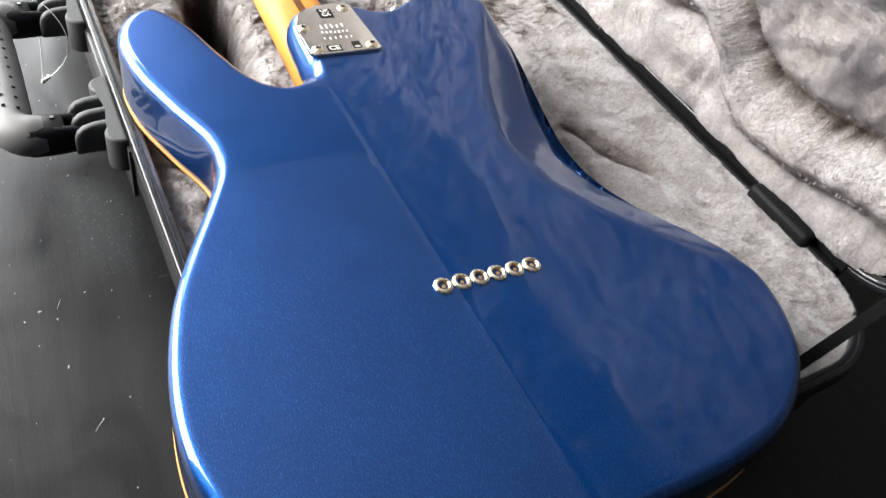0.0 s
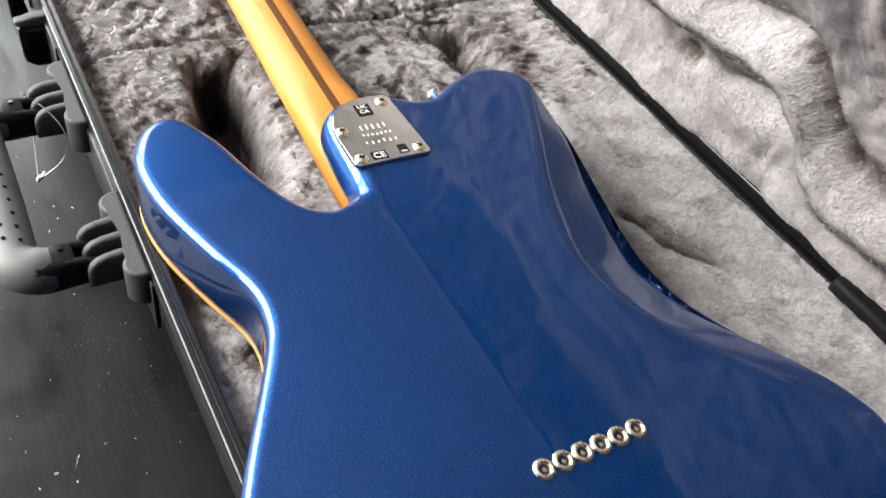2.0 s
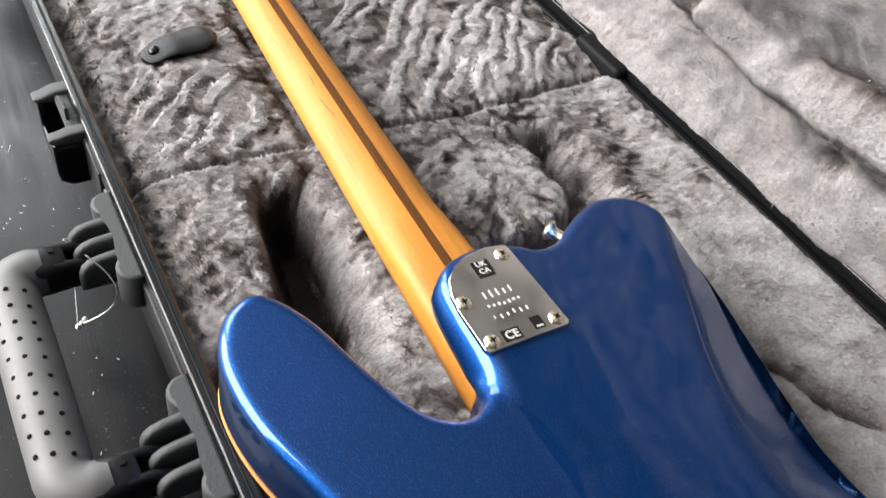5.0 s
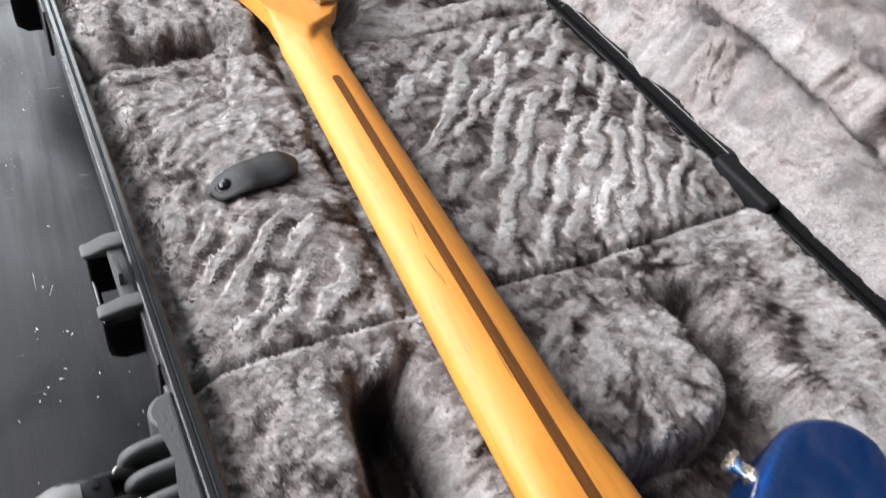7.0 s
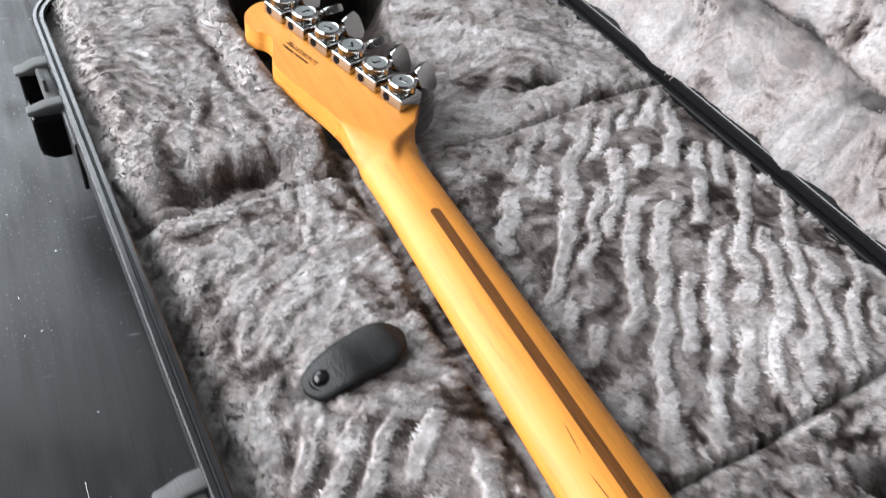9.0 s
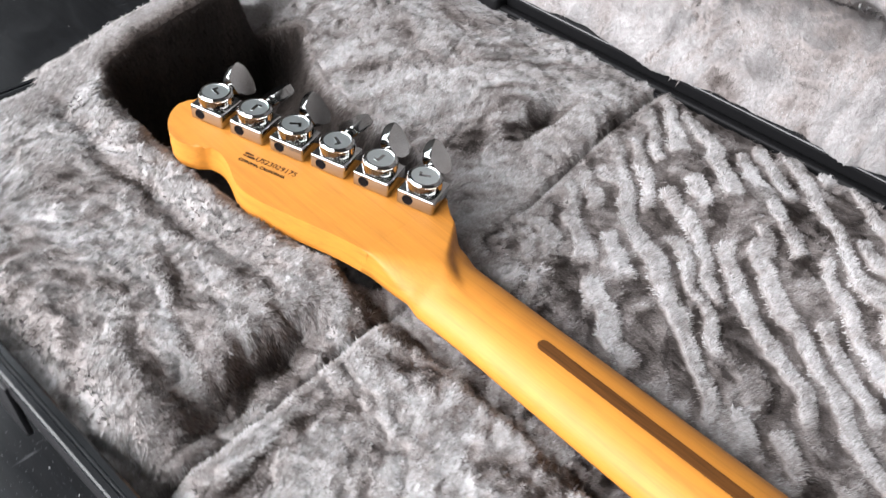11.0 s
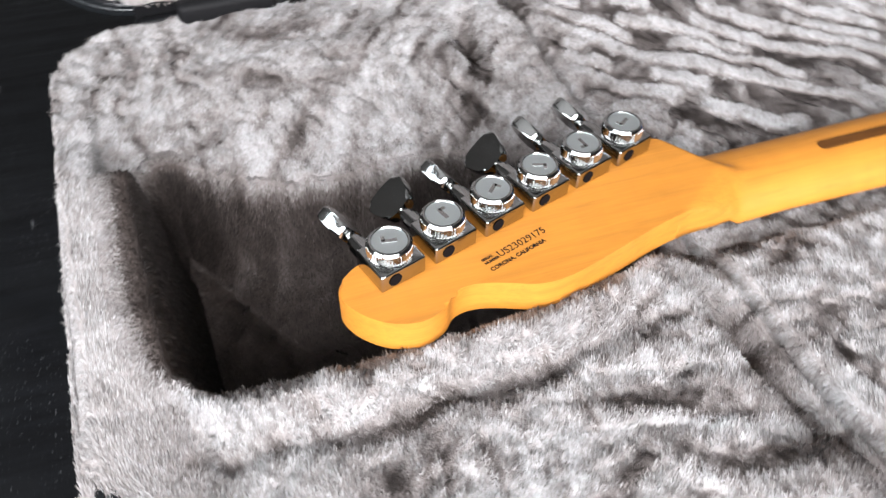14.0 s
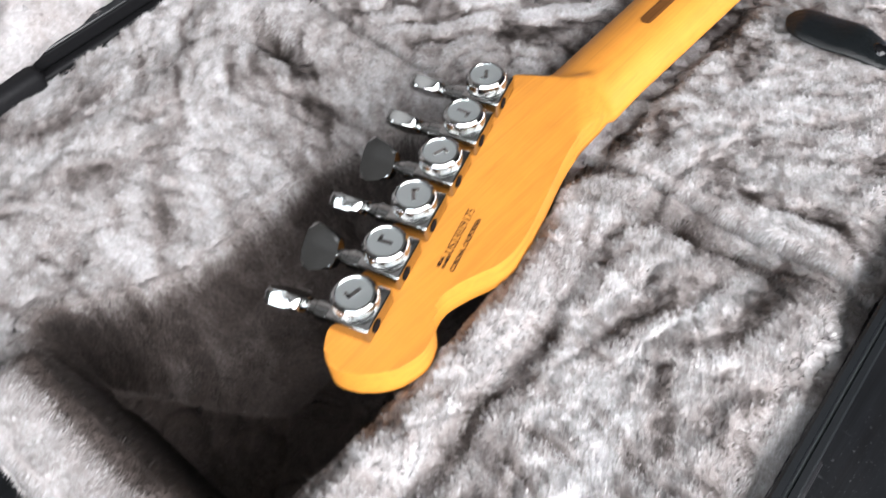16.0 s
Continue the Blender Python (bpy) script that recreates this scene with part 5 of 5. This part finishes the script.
def latch(v0, v1):
    """A draw latch: sloping fork arms on the rim, a hook plate between them, the bow and the lever hanging below."""
    u, z = -HALF, RIM_Z
    th = part("latch", bm_box(u - 0.0020, u + 0.001, v0, v1, z - 0.045, z - 0.008, 0.0012), SHELL, case, "black plastic draw latch", smooth=35)
    span = v1 - v0
    out = Matrix(((-1, 0, 0, u), (0, -1, 0, 0), (0, 0, 1, 0), (0, 0, 0, 1)))
    for vc, w, drop in ((v1 - 0.006, 0.0055, 0.0045), (v0 + 0.44 * span, 0.0046, 0.0030)):
        bm = add_loft(bmesh.new(), [rounded_section(a, ww, z - zb, z - zt, 5.0) for a, ww, zb, zt in (
            (-0.001, w, 0.012, 0.0030), (0.008, w, 0.012, 0.0034), (0.0165, w * 0.9, 0.0115, 0.0030 + drop), (0.0195, w * 0.85, 0.011, 0.0032 + drop), (0.0208, w * 0.7, 0.010, 0.0045 + drop))], out @ Matrix.Translation((0, -vc, 0)))
        part("fork_arm", bm, HANDLE, th, smooth=50)
    part("fork_web", bm_box(u - 0.0085, u - 0.0005, v0 + 0.44 * span, v1 - 0.004, z - 0.012, z - 0.0065, 0.0010), HANDLE, th, smooth=35)
    part("outer_bow", bm_box(u - 0.0190, u - 0.0155, v0 + 0.40 * span, v1 - 0.003, z - 0.042, z - 0.030, 0.0016, 3), GLOSSBLACK, th, smooth=35)
    part("bow_end", bm_box(u - 0.0190, u - 0.001, v1 - 0.0095, v1 - 0.0015, z - 0.042, z - 0.0095, 0.0016, 3), GLOSSBLACK, th, smooth=35)
    ring = [(-0.0075, -0.0010), (0.0035, -0.0010), (0.0075, 0.0012), (0.0075, 0.0024), (0.0020, 0.0016), (-0.0075, 0.0012)]
    hook = bm_prism([(u - 0.0058 - b, v0 + 0.67 * span + a) for a, b in ring][::-1], z - 0.012, z + 0.0022, 0.0006, 2)
    part("hook", hook, HANDLE, th, smooth=35)
    lev = add_loft(bmesh.new(), [rounded_section(a, w, z - zb, z - zt, 5.0) for a, w, zb, zt in (
        (-0.001, 0.0062, 0.046, 0.0100), (0.012, 0.0062, 0.046, 0.0100), (0.0165, 0.0060, 0.043, 0.0105), (0.0188, 0.0056, 0.040, 0.0115), (0.0196, 0.0048, 0.037, 0.0130))], out @ Matrix.Translation((0, -(v0 + 0.45 * span), 0)))
    part("lever", lev, GLOSSBLACK, th, smooth=50)


latch(0.436, 0.527)
latch(0.762, 0.857)


def handle():
    root = part("handle", bm_box(-HALF - 0.0022, -HALF + 0.001, 0.205, 0.425, RIM_Z - 0.050, RIM_Z - 0.010, 0.001), SHELL, case, "carrying handle mount", smooth=35)
    zt = RIM_Z - 0.0042
    ends = (0.2455, 0.3825)
    for vc in ends:
        out = Matrix(((-1, 0, 0, -HALF), (0, 1, 0, vc), (0, 0, 1, 0), (0, 0, 0, 1)))
        # bracket: a plate with two round lobes, and three drooping fingers
        line = [(0.0, -0.0350)]
        line += [(0.0030 + 0.0098 * math.sin(radians(a)), -0.0255 - 0.0098 * math.cos(radians(a))) for a in range(0, 136, 15)]
        line += [(0.0078, -0.0150), (0.0074, 0.0), (0.0078, 0.0150)]
        line += [(0.0030 + 0.0098 * math.sin(radians(a)), 0.0255 + 0.0098 * math.cos(radians(a))) for a in range(135, -1, -15)]
        line += [(0.0, 0.0350)]
        bm = bm_prism([(-HALF - a, vc + b) for a, b in line][::-1], zt - 0.026, zt - 0.0006, 0.0020, 3)
        for off in (-0.0132, 0.0, 0.0132):
            add_loft(bm, [rounded_section(a, w, zt - 0.024, zt - drop, 4.0) for a, w, drop in (
                (0.002, 0.0040, 0.0005), (0.009, 0.0034, 0.0006), (0.018, 0.0031, 0.0014), (0.0235, 0.0031, 0.0032), (0.0270, 0.0029, 0.0062), (0.0290, 0.0023, 0.0100), (0.0297, 0.0012, 0.0140))], out @ Matrix.Translation((0, off, 0)))
        part("bracket", bm, HANDLE, root, "textured black scalloped bracket", smooth=50)
        # the grip's arm, forked into two tines between the fingers
        for off in (-0.0066, 0.0066):
            bm = add_loft(bmesh.new(), [rounded_section(a, w, zt - 0.027, zt - drop, 3.5) for a, w, drop in ((0.013, 0.0016, 0.020), (0.016, 0.0020, 0.0170), (0.022, 0.0024, 0.0100), (0.028, 0.0030, 0.0070), (0.040, 0.0034, 0.0056))], out @ Matrix.Translation((0, off, 0)))
            part("arm", bm, ARM, root, smooth=50)
        bm = add_loft(bmesh.new(), [rounded_section(a, w, zt - 0.028, zt - drop, p) for a, w, drop, p in ((0.0335, 0.0090, 0.0070, 4.5), (0.0350, 0.0102, 0.0058, 4.5), (0.044, 0.0112, 0.0048, 4.0), (0.052, 0.0122, 0.0036, 3.0), (0.0560, 0.0120, 0.0036, 2.6))], out)
        part("arm_block", bm, ARM, root, smooth=50)
        pin = part("pin", bm_lathe([(0, 0.0004), (0.0014, 0.0004), (0.0018, -0.0002)], 16), GLOSSBLACK, root)
        pin.location = (-HALF - 0.0395, vc + 0.003, zt - 0.0046)
    # the rubber grip turns both corners and ends on the arms
    gu, zc, bend = -HALF - 0.0632, zt - 0.0155, 0.0125
    pts, rad = [], []
    for vc, sg in ((ends[0], 1), (ends[1], -1)):
        corner = [(gu + 0.0180, vc, zc), (gu + 0.0150, vc, zc)]
        for k in range(7):
            a = radians(90 * k / 6)
            corner.append((gu + bend - bend * math.sin(a), vc + sg * (bend - bend * math.cos(a)), zc))
        size = [0.0122, 0.0128] + [0.0134] * 7
        pts += corner if sg > 0 else corner[::-1]
        rad += size if sg > 0 else size[::-1]
    low, high = pts[:9], pts[9:]
    run = [tuple(Vector(low[-1]).lerp(Vector(high[0]), k / 12)) for k in range(1, 12)]
    swell = [0.0134 + 0.0006 * math.sin(math.pi * k / 12) for k in range(1, 12)]
    grip = part("grip", bm_tube(low + run + high, rad[:9] + swell + rad[9:], 28), GRIP, root, "grey rubber grip with rows of small holes", smooth=40)
    for col, a in enumerate((62, 96, 128)):
        for k in range(10):
            vv = 0.2605 + 0.0112 * k + 0.0028 * col
            rr = 0.0141
            d = part("grip_hole", bm_lathe([(0, 0.0001), (0.0011, 0.0001), (0.0013, -0.0003)], 10), HOLE, grip)
            ca, sa = math.cos(radians(a)), math.sin(radians(a))
            d.matrix_basis = pose(gu + rr * ca, vv, zc + rr * sa, 0, 90 - a, 0)


handle()

# ---- the leatherette pull tab with its snap ----
tab = tagged(new("pull_tab"), "black leatherette pull tab with a snap on the plush", "tab")
tab.matrix_basis = pose(-0.1032, 0.5387, -0.0548, 0, 0, 10.5)


def tab_half(a):
    return float(np.interp(a, (0.0, 0.0012, 0.0035, 0.008, 0.016, 0.026, 0.036, 0.043, 0.049, 0.0530, 0.0553, 0.0562), (0.0008, 0.0054, 0.0084, 0.0104, 0.0120, 0.0132, 0.0138, 0.0135, 0.0116, 0.0086, 0.0046, 0.0008)))


def tab_rise(a, b):
    """The leather dips to its snap and bellies up towards its free end."""
    return 0.0092 * float(sstep(-0.004, 0.027, a)) - 0.0016 * float(sstep(0.046, 0.056, a)) - 9.0 * b * b + 0.0008 * math.sin(a * 160 + 40 * b)


def build_tab():
    along = np.concatenate([np.linspace(0, 0.008, 9), np.linspace(0.0095, 0.047, 26), np.linspace(0.0485, 0.0562, 11)])
    across = (-1, -0.97, -0.9, -0.7, -0.4, -0.1, 0.2, 0.5, 0.75, 0.9, 0.97, 1)
    n, verts, faces = len(across), [], []
    for side in (0, 1):
        for a in along:
            for q in across:
                b = q * tab_half(a)
                edge = 0.0009 * (sstep(0.88, 1.0, abs(q)))
                verts.append((a, b, tab_rise(a, b) + (0.0012 - edge if side == 0 else -0.0014 + edge * 0.5)))
    m = len(along) * n
    for r in range(len(along) - 1):
        for k in range(n - 1):
            i = r * n + k
            faces += [(i, i + 1, i + n + 1, i + n), (m + i, m + i + n, m + i + n + 1, m + i + 1)]
        for k in (0, n - 1):
            i = r * n + k
            faces.append((i, i + n, m + i + n, m + i))
    for r in (0, len(along) - 1):
        for k in range(n - 1):
            i = r * n + k
            faces.append((i, i + 1, m + i + 1, m + i))
    mesh_of("leather", verts, faces, LEATHER, tab)


build_tab()
part("snap", bm_lathe([(0, 0.0034), (0.0020, 0.0032), (0.0034, 0.0022), (0.0039, 0.0006), (0.0050, 0.0009), (0.0056, 0.0004), (0.0057, -0.0004)], 28, pose(0.0092, 0, 0.0036, 0, -16, 0) @ Matrix.Scale(1.2, 4)), GLOSSBLACK, tab, "glossy black snap button", smooth=40)

# ---- thread loop left on the handle ----
loop = tagged(new("thread_loop"), "thin white plastic thread knotted round the handle arm", "string")
knot = Vector((-0.1856, 0.3739, -0.1221))
top = Vector((*to_world(-HALF - 0.030, 0.385), RIM_Z - 0.003))
pa, pb = [], []
for k in range(15):
    f = k / 14
    sag = 4 * f * (1 - f)
    pa.append(knot.lerp(top, f) + Vector((0.004 * sag - 0.002, 0.010 * sag, 0.012 * sag)))
    pb.append(knot.lerp(top + Vector((0.006, -0.016, 0.002)), f) + Vector((0.016 * sag, -0.012 * sag, 0.004 * sag)))
part("thread", bm_tube(pa, 0.00042, 6), STRING, loop, smooth=60)
part("thread", bm_tube(pb, 0.00042, 6), STRING, loop, smooth=60)
for dx, dy, dz in ((0, 0, 0), (0.0025, 0.0016, 0.001), (-0.0022, -0.001, -0.001)):
    part("knot", bm_lathe([(0, 0.0022), (0.0012, 0.0016), (0.0016, 0), (0.0012, -0.0016), (0, -0.0022)], 10, Matrix.Translation(knot + Vector((dx, dy, dz)))), STRING, loop, smooth=60)

# ---- lint and scratches on the table ----
r = random.Random(11)
bm = bmesh.new()
for k in range(420):
    x, y = r.uniform(-0.42, -0.15), r.uniform(-0.05, 1.15)
    if k % 4 == 0:
        x, y = r.uniform(-0.3, 0.6), r.uniform(0.97, 1.5) if k % 8 else r.uniform(-0.5, -0.2)
    a, ln, wd = r.uniform(0, math.pi), r.choice((0.0006, 0.0008, 0.001, 0.0014, 0.0022)), r.uniform(0.0003, 0.0006)
    if k % 41 == 0:
        ln, wd = r.uniform(0.008, 0.02), 0.0003
    if k % 17 == 3:
        cx, cy = r.choice(((-0.205, 0.522), (-0.205, 0.522), (-0.199, 0.486), (-0.195, 0.100), (-0.185, 0.340), (-0.210, 0.140)))
        x, y, ln, wd = r.gauss(cx, 0.011), r.gauss(cy, 0.011), r.choice((0.0009, 0.0014, 0.0022)), r.uniform(0.0005, 0.0009)
    if k in (50, 120, 190, 260):
        x, y, a, ln, wd = r.choice(((-0.195, 0.055), (-0.205, 0.150), (-0.200, 0.560))) + (r.uniform(0.7, 1.3), 0.009, 0.0004)
    ca, sa = math.cos(a), math.sin(a)
    q = [bm.verts.new((x + ca * s * ln + sa * w * wd, y + sa * s * ln - ca * w * wd, TABLE_Z + 0.0002 + (0.0003 if s * w > 0 else 0))) for s, w in ((-0.5, -0.5), (0.5, -0.5), (0.5, 0.5), (-0.5, 0.5))]
    bm.faces.new(q)
tagged(part("lint", bm, DUST), "specks of pale lint and dust on the table", "lint", kind="stuff")
